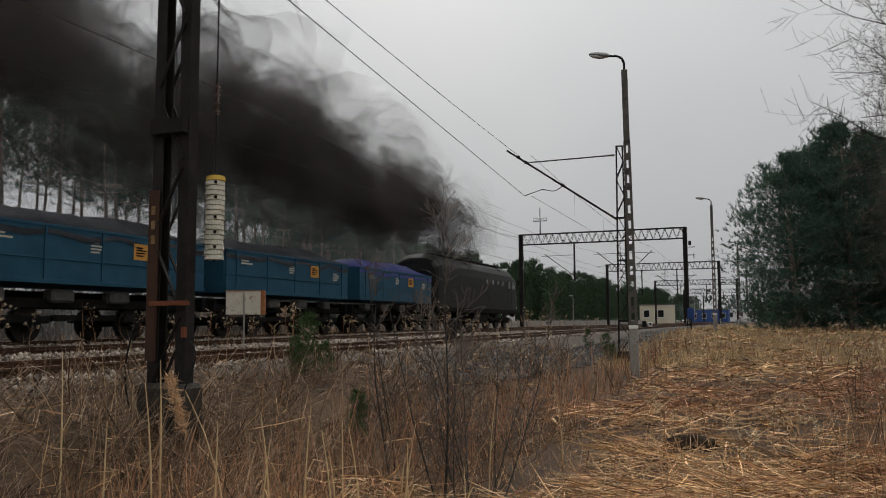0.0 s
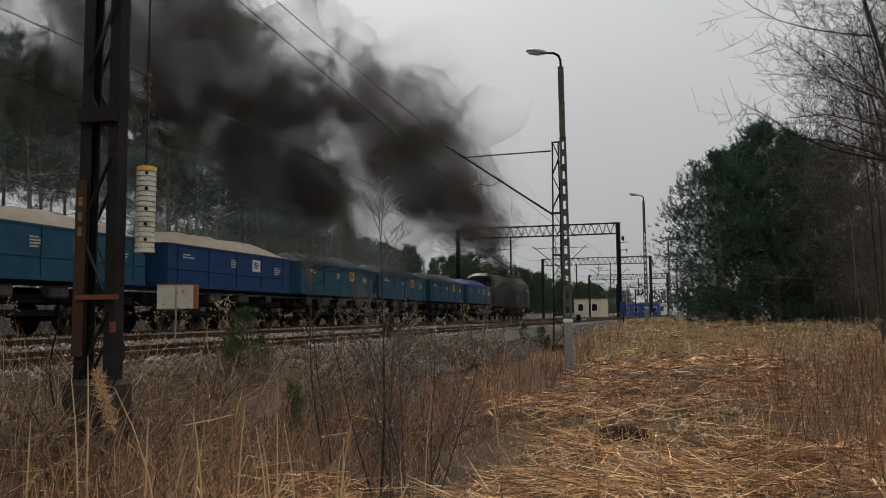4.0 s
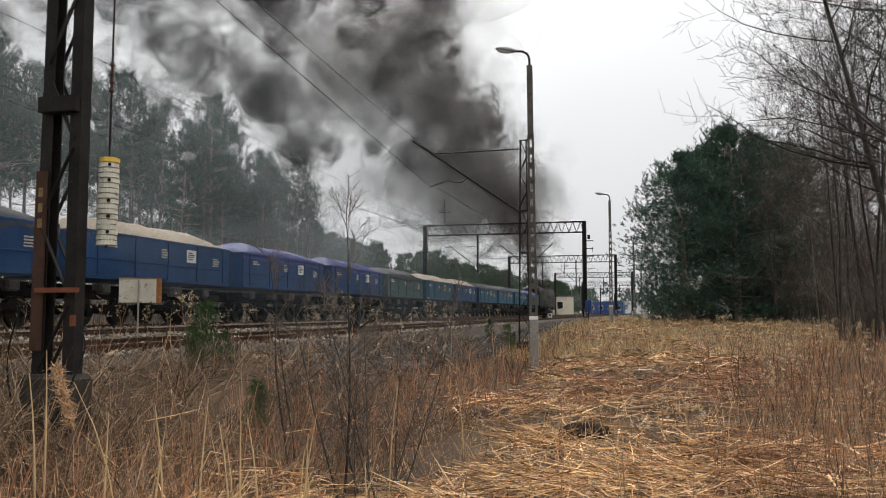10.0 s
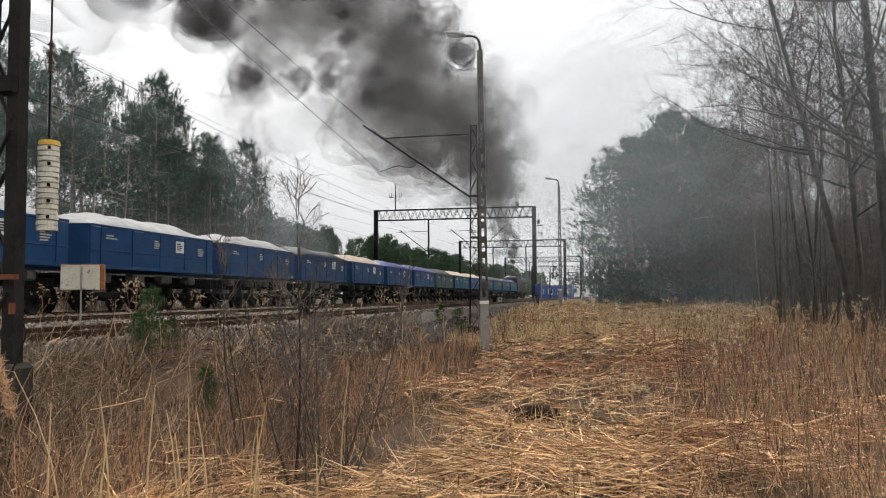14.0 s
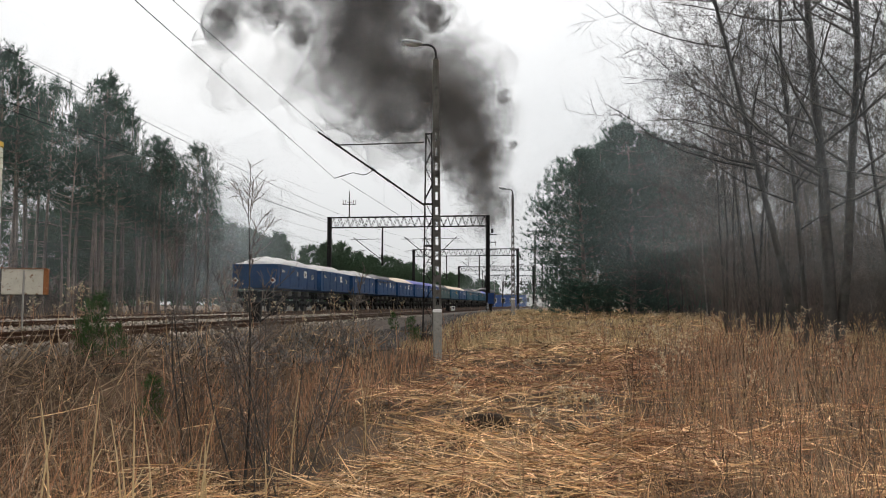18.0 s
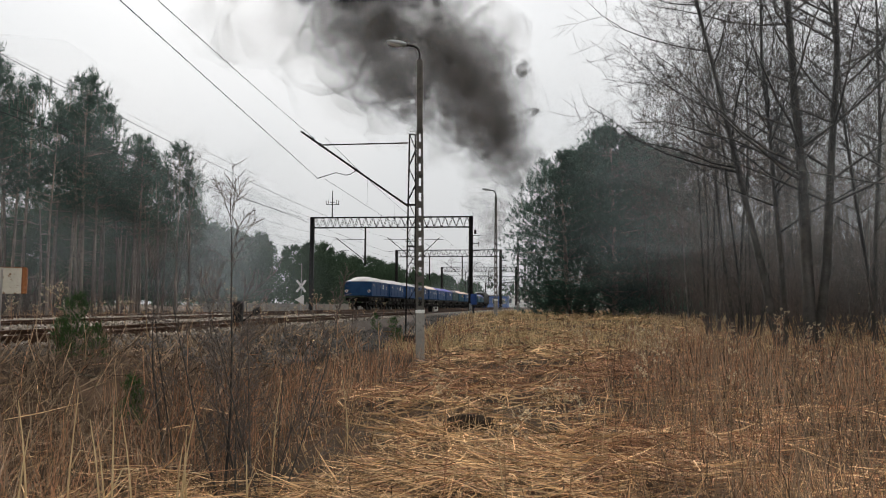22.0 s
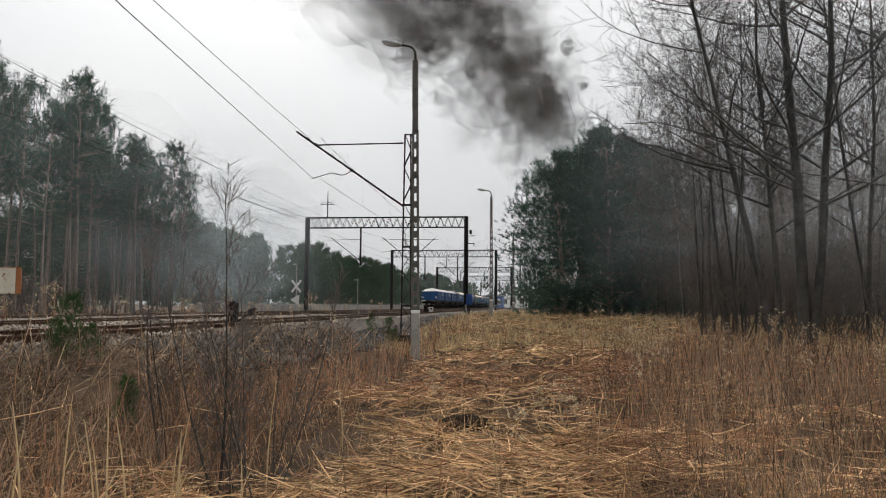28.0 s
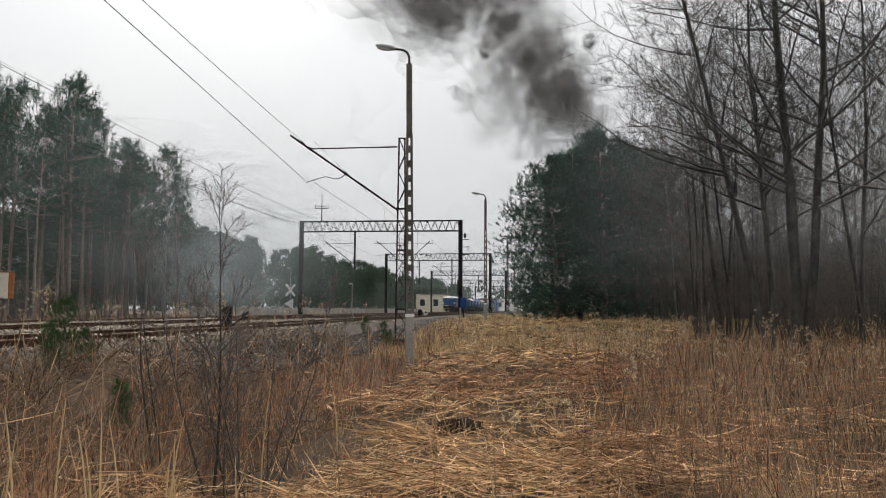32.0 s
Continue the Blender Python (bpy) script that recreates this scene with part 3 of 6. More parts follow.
# the mast with the cantilever over the near track
A2, P2 = 30.3, 4.33
mx, my = spot(A2, P2)
Z2 = 0.11
mast = lattice_mast("catenary_mast", pose(mx, my, Z2, 0, 0, -6), 7.95, 0.45, 0.27, 0.045, 0.12, "dark steel lattice mast with a tube cantilever", 0.62, foot=False)
part("foundation", box((0, 0, 0.0), (0.5, 0.5, 0.5), bevel=0.05), M["darkconcrete"], mast, "dark concrete foundation")
for z in (1.35, 3.6, 5.2):
    part("cross_plate", box((0, -0.12, z), (0.36, 0.012, 0.08)), M["steel"], mast)
bm = tube((-0.2, 0, 7.63), (-3.66, 0, 7.6), 0.027)
part("stay_tube", bm, M["steel"], mast)
bm = tube((-0.16, 0, 5.17), (-4.42, 0, 8.15), 0.04)
part("cantilever_tube", bm, M["steel"], mast)
for q0_, q1_ in (((-0.18, 0, 5.2), (-0.62, 0, 5.5)), ((-0.18, 0, 7.63), (-0.5, 0, 7.63))):
    bm = bmesh.new()
    rod_insulator(bm, q0_, q1_, 0.055)
    part("insulator", bm, M["insulator"], mast, "brown ribbed insulator")
bm = bmesh.new()
for q0, q1 in (((-2.2, 0, 6.57), (-2.45, 0, 6.42)), ((-2.45, 0, 6.42), (-2.62, 0, 6.4)), ((-2.62, 0, 6.4), (-3.0, 0, 6.5)), ((-3.0, 0, 6.5), (-3.75, 0, 6.28))):
    add_tube(bm, q0, q1, 0.016, n=6)
part("steady_arm", bm, M["steel"], mast)
for q in ((-2.2, 0, 6.6), (-3.66, 0, 7.62), (-3.95, 0, 7.84)):
    part("clamp", box(q, (0.12, 0.09, 0.12), bevel=0.02), M["steel"], mast)


def catenary(c, rows, messenger_dz=1.35, contact=5.37, name="overhead_wire"):
    """Contact wire and sagging messenger over the track at c, with droppers; rows: supports along the track."""
    for kind in ("messenger_wire", "contact_wire"):
        pts = []
        for s0, s1 in zip(rows[:-1], rows[1:]):
            n = 8
            for i in range(n + (s1 == rows[-1])):
                f = i / n
                a = s0 + (s1 - s0) * f
                z = RAIL + contact + (messenger_dz - 4 * 0.55 * f * (1 - f) * min(1.0, (s1 - s0) / 60) if kind == "messenger_wire" else 0)
                x, y = on_track(a, c + 0.2 * math.sin(s0 + f))
                pts.append((x, y, z))
        w = part_of(kind, wire_mesh(kind, pts, 0.0085, 5), M["wire"])
        tagged(w, "thin dark overhead line wire along the track", "overhead wire", "overhead wires")
    for s0, s1 in zip(rows[:-1], rows[1:]):
        for f in (0.2, 0.4, 0.6, 0.8):
            a = s0 + (s1 - s0) * f
            if a > 160:
                continue
            x, y = on_track(a, c + 0.2 * math.sin(s0 + f))
            d = part("dropper", tube((x, y, RAIL + contact), (x, y, RAIL + contact + messenger_dz - 4 * 0.55 * f * (1 - f) * min(1.0, (s1 - s0) / 60)), 0.004, n=4), M["wire"])
            tagged(d, "thin dropper wire between the overhead wires", "dropper", "droppers")


GANTRY = (73.0, 113.0, 160.0, 210.0, 265.0, 330.0)
catenary(7.95, (A2, *GANTRY), 1.62)
for kind_, p_, k_, z_, sag_ in (("contact_wire", 8.03, 0.082, 6.37, 0.0), ("messenger_wire", 8.28, 0.055, 8.02, 0.5)):
    pts_ = []
    for i_ in range(13):
        a_ = -30 + (A2 + 30) * i_ / 12
        x_, y_ = spot(a_, p_ - k_ * (A2 - a_))
        pts_.append((x_, y_, z_ - sag_ * 4 * (i_ / 12) * (1 - i_ / 12)))
    tagged(part_of(kind_, wire_mesh(kind_, pts_, 0.0085, 5), M["wire"]), "thin dark overhead line wire along the track", "overhead wire", "overhead wires")
catenary(12.8, (-40.0, 15.0, *GANTRY))
catenary(17.7, (-40.0, 15.0, *GANTRY))


def feeder(p, z0, z1, a0, a1, r=0.008, sag=1.0):
    pts = []
    for i in range(25):
        f = i / 24
        x, y = on_track(a0 + (a1 - a0) * f, p)
        pts.append((x, y, z0 + (z1 - z0) * f - sag * 4 * f * (1 - f)))
    w = part_of("feeder_cable", wire_mesh("feeder_cable", pts, r, 5), M["wire"])
    tagged(w, "thin dark feeder cable strung beside the track", "cable", "overhead wires")


feeder(20.0, 10.0, 9.6, -30, 73, 0.011, 0.3)
feeder(20.05, 9.2, 9.35, -30, 73, 0.016, 0.5)
feeder(21.2, 13.5, 12.0, -30, 73, 0.006)


def build_gantry(a, near_p=5.04, far_p=20.0, top=9.7, detail=True):
    x, y = on_track(a, near_p)
    e = empty("catenary_gantry", pose(x, y, 0, 0, 0, heading(a)), "dark steel portal gantry spanning the railway tracks", "gantry", "catenary gantries")
    span = far_p - near_p
    for px, name in ((0, "post"), (-span, "post")):
        bm = bmesh.new()
        add_box(bm, (px, 0, (top + 0.5) / 2), (0.2, 0.26, top - 0.5), bevel=0.02)
        for dx in (-0.14, 0.14):
            add_box(bm, (px + dx, 0, (top + 0.5) / 2), (0.09, 0.3, top - 0.5))
        part(name, bm, M["steel"], e)
        part("foundation", box((px, 0, 0.62), (0.55, 0.55, 0.7), bevel=0.04), M["concrete"], e, "weathered concrete footing")
    part("white_band", box((0, 0, 1.25), (0.345, 0.26, 0.9)), M["white"], e, "white painted foot of the post")
    lo, hi = top - 1.0, top - 0.05
    for dy in (-0.25, 0.25):
        for z in (lo, hi):
            part("chord", box((-span / 2, dy, z), (span + 0.3, 0.07, 0.08)), M["steel"], e)
        n = 22
        bm = bmesh.new()
        for i in range(n):
            x0, x1 = -span * i / n, -span * (i + 1) / n
            xm = (x0 + x1) / 2
            add_bar(bm, (x0, dy, lo), (xm, dy, hi), 0.035, 0.035)
            add_bar(bm, (xm, dy, hi), (x1, dy, lo), 0.035, 0.035)
        part("lacing", bm, M["steel"], e)
    for p in (10.2, 14.9):
        dx = -(p - near_p)
        part("drop_post", box((dx, 0, (lo + 5.2) / 2), (0.14, 0.14, lo - 5.0)), M["steel"], e)
    for p, c, s in ((10.2, 7.9, 1), (10.2, 12.8, -1), (14.9, 17.7, -1)):
        dx = -(p - near_p)
        cx = -(c - near_p)
        part("cantilever_tube", tube((dx, 0, 5.6), (cx, 0, RAIL + 6.75), 0.035, n=6), M["steel"], e)
        part("stay_tube", tube((dx, 0, RAIL + 6.6), (cx + 0.3 * s, 0, RAIL + 6.55), 0.02, n=6), M["steel"], e)
        bm = bmesh.new()
        rod_insulator(bm, (dx, 0, 5.6), (dx + (cx - dx) * 0.18, 0, 5.6 + (RAIL + 1.15) * 0.18), 0.06, 4)
        part("insulator", bm, M["insulator"], e, "brown ribbed insulator")
        part("steady_arm", tube((dx + (cx - dx) * 0.55, 0, 6.55), (cx, 0, RAIL + 5.42), 0.015, n=5), M["steel"], e)
    if detail:
        part("antenna_mast", tube((-span + 1.9, 0, hi), (-span + 1.9, 0, hi + 2.5), 0.06, 0.035), M["steel"], e)
        for z, w in ((1.25, 1.3), (1.45, 0.5)):
            part("cross_arm", box((-span + 1.9, 0, hi + z), (w, 0.06, 0.06)), M["steel"], e)
        for dx in (-0.6, -0.38, 0.38, 0.6):
            bm = bmesh.new()
            rod_insulator(bm, (-span + 1.9 + dx, 0, hi + 1.28), (-span + 1.9 + dx, 0, hi + 1.65), 0.05, 3)
            part("insulator", bm, M["insulator"], e)
        for z in (6.9, 6.2, 5.5):
            part("bracket", box((0.45, 0, z + 1.0), (0.7, 0.06, 0.06)), M["steel"], e)
        bm = bmesh.new()
        rod_insulator(bm, (0.7, 0, 6.9), (0.7, 0, 7.3), 0.07, 3)
        part("insulator", bm, M["insulator"], e)
        part("switch_box", box((0.4, 0, 8.25), (0.22, 0.25, 0.4), bevel=0.03), M["steel"], e, "dark switch housing")
    return e


build_gantry(73.0)
for a_, hi_ in ((113.0, 9.45), (160.0, 9.3), (210.0, 9.3), (265.0, 9.3), (330.0, 9.3)):
    build_gantry(a_, 4.75, 19.7, hi_, a_ < 170)


def street_lamp(x, y, z, h, lean=0.0, detail=True):
    """Slotted concrete pole with an arm to the track side and a long lantern."""
    e = empty("street_lamp", pose(x, y, z, 0, lean, 0), "slotted concrete lamp pole with a curved arm lantern", "street lamp", "street lamps")
    w0, w1, d = 0.26, 0.16, 0.2

    def wide(t):
        return w0 + (w1 - w0) * t / h

    part("pole_foot", box((0, 0, 0.35), (w0, d, 1.9), bevel=0.02), M["concrete"], e)
    for s in (-1, 1):
        bm = bmesh.new()
        add_bar(bm, (s * (wide(1.3) / 2 - 0.035), 0, 1.25), (s * (wide(h * 0.74) / 2 - 0.03), 0, h * 0.74), 0.07, d * 0.8)
        part("pole_flange", bm, M["poleconcrete"], e)
    n = 13
    for i in range(n):
        t = 1.35 + (h * 0.74 - 1.35) * i / (n - 1)
        part("pole_web", box((0, 0, t), (wide(t) - 0.1, d * 0.6, 0.2)), M["poleconcrete"], e)
    bm = add_bar(bmesh.new(), (0, 0, h * 0.735), (0, 0, h - 0.2), wide(h * 0.87), d * 0.8)
    part("pole_head", bm, M["poleconcrete"], e)
    part("white_patch", box((0, -0.004, 1.28), (w0 + 0.01, d + 0.01, 0.1), bevel=0.01), M["white"], e, "white paint patch")
    bm = bmesh.new()
    pts = [(0, 0, h - 0.25), (0, 0, h + 0.02), (-0.06, 0, h + 0.17), (-0.2, 0, h + 0.25), (-0.42, 0, h + 0.27)]
    for q0, q1 in zip(pts[:-1], pts[1:]):
        add_tube(bm, q0, q1, 0.035, n=8)
    part("arm", bm, M["steel"], e)
    bm = bmesh.new()
    bmesh.ops.create_uvsphere(bm, u_segments=16, v_segments=10, radius=0.5)
    bmesh.ops.scale(bm, vec=(0.66, 0.24, 0.17), verts=bm.verts)
    bmesh.ops.transform(bm, matrix=pose(-0.7, 0, h + 0.33, 0, 10, 0), verts=bm.verts)
    head = part("lantern", bm, M["galv"], e, "grey metal lantern housing", True)
    bm = bmesh.new()
    bmesh.ops.create_uvsphere(bm, u_segments=16, v_segments=8, radius=0.5)
    bmesh.ops.scale(bm, vec=(0.5, 0.2, 0.14), verts=bm.verts)
    bmesh.ops.transform(bm, matrix=pose(-0.74, 0, h + 0.295, 0, 10, 0), verts=bm.verts)
    part("lens", bm, M["glass"], head, "pale glass bowl", True)
    return e


lx, ly = bearing(-1.46, 23.7)
street_lamp(lx, ly, 0.0, 9.05, -0.5)
lx, ly = bearing(3.92, 58.0)
street_lamp(lx, ly, 0.62, 9.0)
lx, ly = bearing(5.5, 92.0)
street_lamp(lx, ly, 0.62, 9.0)
lx, ly = bearing(6.0, 135.0)
street_lamp(lx, ly, 0.62, 9.0)

# ---- small line-side things ----
sx, sy = bearing(-28.75, 17.3)
sz = float(ground_z(sx, sy)) + 0.05
sign = empty("line_side_board", pose(sx, sy, sz, 0, 0, 22), "dirty white sheet-metal box with rusty end on a thin post", "board")
part("post", tube((0, -0.03, -0.2), (0, -0.03, 1.26), 0.018), M["concrete"], sign)
part("panel", box((-0.02, 0.06, 1.05), (0.72, 0.14, 0.5), bevel=0.012), M["signwhite"], sign, "dirty off-white panel with rust streaks")
part("rusty_end", box((0.38, 0.06, 1.05), (0.09, 0.16, 0.5), bevel=0.01), M["rust"], sign, "flaking rusty end cap")
part("rim", box((-0.0, 0.06, 1.305), (0.8, 0.17, 0.014)), M["rust"], sign)

tx, ty = bearing(-14.2, 21.5)
stand = empty("switch_stand", pose(tx, ty, RAIL - 0.2, 0, 0, -6), "dark rusty point lever stand with a counterweight", "switch stand")
part("base", box((0, 0, 0.08), (0.55, 0.4, 0.16), bevel=0.02), M["steel"], stand)
part("column", box((0, 0, 0.32), (0.22, 0.2, 0.4), bevel=0.03), M["steel"], stand)
part("lantern", box((0, 0, 0.62), (0.26, 0.24, 0.26), bevel=0.05), M["steel"], stand, "dark lantern box")
part("lever", tube((0.1, 0, 0.2), (0.5, 0.1, 0.5), 0.02), M["steel"], stand)
part("counterweight", tube((0.42, 0.05, 0.44), (0.56, 0.15, 0.52), 0.09, n=14), M["steel"], stand)

# crossing cross on the far side of the tracks
cx, cy = on_track(72.0, 20.6)
cross = empty("crossing_sign", pose(cx, cy, 0.7, 0, 0, -2), "white crossed boards over a triangular board on a post", "sign")
part("post", tube((0, 0, -0.3), (0, 0, 3.1), 0.04), M["galv"], cross)
for w in (52, -52):
    part("crossed_board", box((0, -0.05 - 0.02 * (w > 0), 2.5), (1.35, 0.02, 0.2), Euler((0, radians(w), 0)).to_matrix()), M["white"], cross)
bm = bmesh.new()
bmesh.ops.create_cone(bm, cap_ends=True, segments=3, radius1=0.55, radius2=0.55, depth=0.03, matrix=pose(0, -0.05, 1.25, 90, 0, 0) @ pose(0, 0, 0, 0, 0, 90))
part("triangle_board", bm, M["white"], cross)

# dwarf signals and cabinet near the first gantry
for az, r, hgt in ((-0.75, 66.0, 0.75), (-0.35, 68.0, 0.65)):
    x_, y_ = bearing(az, r)
    g = empty("dwarf_signal", pose(x_, y_, 0.75, 0, 0, 0), "small white and black dwarf signal by the rails", "signal", "dwarf signals")
    part("foot", box((0, 0, 0.1), (0.3, 0.3, 0.2), bevel=0.02), M["concrete"], g)
    part("body", box((0, 0, hgt * 0.6), (0.34, 0.25, hgt * 0.7), bevel=0.05), M["white"] if hgt < 0.7 else M["steel"], g)
    part("hood", tube((0, -0.12, hgt * 0.75), (0, -0.3, hgt * 0.75), 0.09, n=12), M["black"], g)
x_, y_ = bearing(2.35, 71.0)
cab = empty("relay_cabinet", pose(x_, y_, 0.75, 0, 0, -6), "blue painted relay cabinet on a post", "cabinet")
part("post", box((0, 0, 0.45), (0.12, 0.12, 1.1)), M["steel"], cab)
part("housing", box((0, 0, 1.3), (0.55, 0.35, 0.95), bevel=0.02), M["bluepaint"], cab)
part("door", box((0, -0.183, 1.3), (0.46, 0.012, 0.84)), M["bluepaint"], cab)

# concrete slab fence beyond the tracks
fence = empty("concrete_fence", pose(0, 0, 0), "pale concrete slab fence with square posts", "fence")
bm_s = box((0, 0, 0), (2.36, 0.06, 1.15))
slab = bpy.data.meshes.new("slab")
bm_s.to_mesh(slab)
bm_s.free()
slab.materials.append(M["concrete"])
bm_s = box((0, 0, 0), (0.16, 0.16, 1.45), bevel=0.01)
fpost = bpy.data.meshes.new("fence_post")
bm_s.to_mesh(fpost)
bm_s.free()
fpost.materials.append(M["concrete"])
for i in range(52):
    a_ = 66 + 2.5 * i
    x_, y_ = on_track(a_, 27.0)
    z_ = float(ground_z(x_, y_))
    o = part_of("slab", slab, None, fence)
    o.matrix_basis = pose(x_, y_, z_ + 0.6, 0, 0, heading(a_) + 90)
    x_, y_ = on_track(a_ + 1.25, 27.0)
    o = part_of("fence_post", fpost, None, fence)
    o.matrix_basis = pose(x_, y_, z_ + 0.62, 0, 0, heading(a_) + 90)


def far_post(az, r, h, z=0.5):
    x_, y_ = bearing(az, r)
    e = empty("yard_lamp", pose(x_, y_, z), "thin pale yard lamp post in the distance", "street lamp", "street lamps")
    part("pole", tube((0, 0, 0), (0, 0, h), 0.09, 0.05, 6), M["concrete"], e)
    part("lantern", box((-0.25, 0, h), (0.6, 0.18, 0.12), bevel=0.03), M["galv"], e)


far_post(-5.6, 115, 4.6)
far_post(-9.9, 120, 7.0)
far_post(1.2, 240, 9.0)
far_post(2.6, 260, 9.0)


def building(name, x, y, z, turn, w, d, h, wall, label, rows=1, cols=3):
    e = empty(name, pose(x, y, z, 0, 0, turn), label, "building")
    body = part("wall", box((0, 0, h / 2), (w, d, h), bevel=0.03), wall, e)
    part("roof", box((0, 0, h + 0.12), (w + 0.4, d + 0.4, 0.24), bevel=0.03), M["roof"], e, "flat dark felt roof")
    for r in range(rows):
        for c in range(cols):
            cx_ = -w / 2 + w * (c + 0.5) / cols
            zz = h * (r + 0.55) / rows
            win = part("window", box((cx_, -d / 2 - 0.02, zz), (w / cols * 0.45, 0.08, h / rows * 0.42)), M["white"], e)
            part("pane", box((cx_, -d / 2 - 0.05, zz), (w / cols * 0.39, 0.06, h / rows * 0.36)), M["darkglass"], win)
    return e


bx, by = bearing(0.15, 215)
building("signal_building", bx, by, 0.6, -18, 7.4, 6, 4.9, M["cream"], "small cream rendered railway building with a flat roof", 1, 2)
bx, by = bearing(3.6, 330)
building("station_shed", bx, by, 0.6, -10, 14, 8, 5.0, M["bluepaint"], "low blue shed far down the line", 1, 4)
bx, by = bearing(5.0, 380)
building("station_shed", bx, by, 0.6, -10, 20, 8, 6.0, M["white"], "pale low shed far down the line", 1, 5)

# ---- train ----
def shared(bm, name, material):
    me = bpy.data.meshes.new(name)
    bm.to_mesh(me)
    bm.free()
    me.materials.append(material)
    return me


def wheel_mesh(r):
    """Two flanged wheels on one axle."""
    bm = tube((-0.86, 0, 0), (0.86, 0, 0), 0.08, 0.08, 10)
    for s in (-1, 1):
        add_tube(bm, (s * 0.68, 0, 0), (s * 0.82, 0, 0), r, r, 22)
        add_tube(bm, (s * 0.65, 0, 0), (s * 0.68, 0, 0), r + 0.03, r + 0.03, 22)
        for k in range(3):
            w = 2 * math.pi * k / 3
            add_box(bm, (s * 0.825, math.cos(w) * r * 0.55, math.sin(w) * r * 0.55), (0.02, 0.12, 0.12))
    return shared(bm, "wheelset", M["wheel"])


WHEEL = wheel_mesh(0.46)
LOCO_WHEEL = wheel_mesh(0.52)


def bogie(parent, y0, axles, spread, r, mesh, width=2.0):
    b = part("bogie", box((0, y0, r + 0.12), (1.3, 0.5, 0.22), bevel=0.03), M["black"], parent)
    length = spread * (axles - 1) + 1.0
    for s in (-1, 1):
        bm = box((s * width / 2, y0, r + 0.12), (0.16, length, 0.2), bevel=0.03)
        for i in range(axles):
            yy = y0 + (i - (axles - 1) / 2) * spread
            add_box(bm, (s * width / 2, yy, r), (0.2, 0.3, 0.32), bevel=0.03)
            if i < axles - 1:
                for k in (-0.14, 0.14):
                    add_tube(bm, (s * width / 2, yy + spread / 2 + k, r - 0.1), (s * width / 2, yy + spread / 2 + k, r + 0.15), 0.09, n=8)
        part("side_frame", bm, M["black"], b)
    for i in range(axles):
        yy = y0 + (i - (axles - 1) / 2) * spread
        w = part_of("wheelset", mesh, None, b)
        w.matrix_basis = pose(0, yy, r)
    return b


WAGON_L = 8.7


def heap_mesh(seed, lift, skirt):
    """A tarpaulin or load heaped over the wagon, sagging between the ends, with an uneven skirt on the sides."""
    rnd = random.Random(seed)
    nx, ny = 14, 44
    vs, fs = [], []
    for j in range(ny + 1):
        v = j / ny
        y = (v - 0.5) * (WAGON_L + 0.06)
        endf = min(1.0, min(v, 1 - v) * 5.5)
        for i in range(nx + 1):
            u = i / nx * 2 - 1
            cap = (1 - abs(u) ** 2.4)
            n = noise.noise(Vector((u * 1.6 + seed * 3.1, y * 0.7, seed))) * 0.1 + noise.noise(Vector((u * 3, y * 2.6, seed + 5))) * 0.045
            z = 2.96 + lift * cap * (endf ** 0.6) + n * (0.4 + cap) * endf
            vs.append((u * 1.42, y, z + 0.02))
    for j in range(ny):
        for i in range(nx):
            k = j * (nx + 1) + i
            fs.append((k, k + 1, k + nx + 2, k + nx + 1))
    for side in (0, nx):
        base = len(vs)
        s = -1 if side == 0 else 1
        for j in range(ny + 1):
            y = (j / ny - 0.5) * (WAGON_L + 0.06)
            drop = skirt * (0.75 + 0.5 * noise.noise(Vector((y * 0.9, seed * 2.0, s)))) if skirt else 0.05
            vs.append((s * 1.475, y, 2.97 - drop))
        for j in range(ny):
            a, b = j * (nx + 1) + side, (j + 1) * (nx + 1) + side
            f = (a, b, base + j + 1, base + j)
            fs.append(f if s < 0 else f[::-1])
    me = bpy.data.meshes.new("load")
    me.from_pydata(vs, [], fs)
    return me


def bars(bm, x, y, z, w, h, n, facing):
    """Lines of unreadable writing as plain bars on a wagon side."""
    for i in range(n):
        ww = w * (0.6 + 0.4 * ((i * 37) % 10) / 10)
        add_box(bm, (x, y - (w - ww) / 2 * facing, z - i * h * 1.9), (0.012, ww, h))


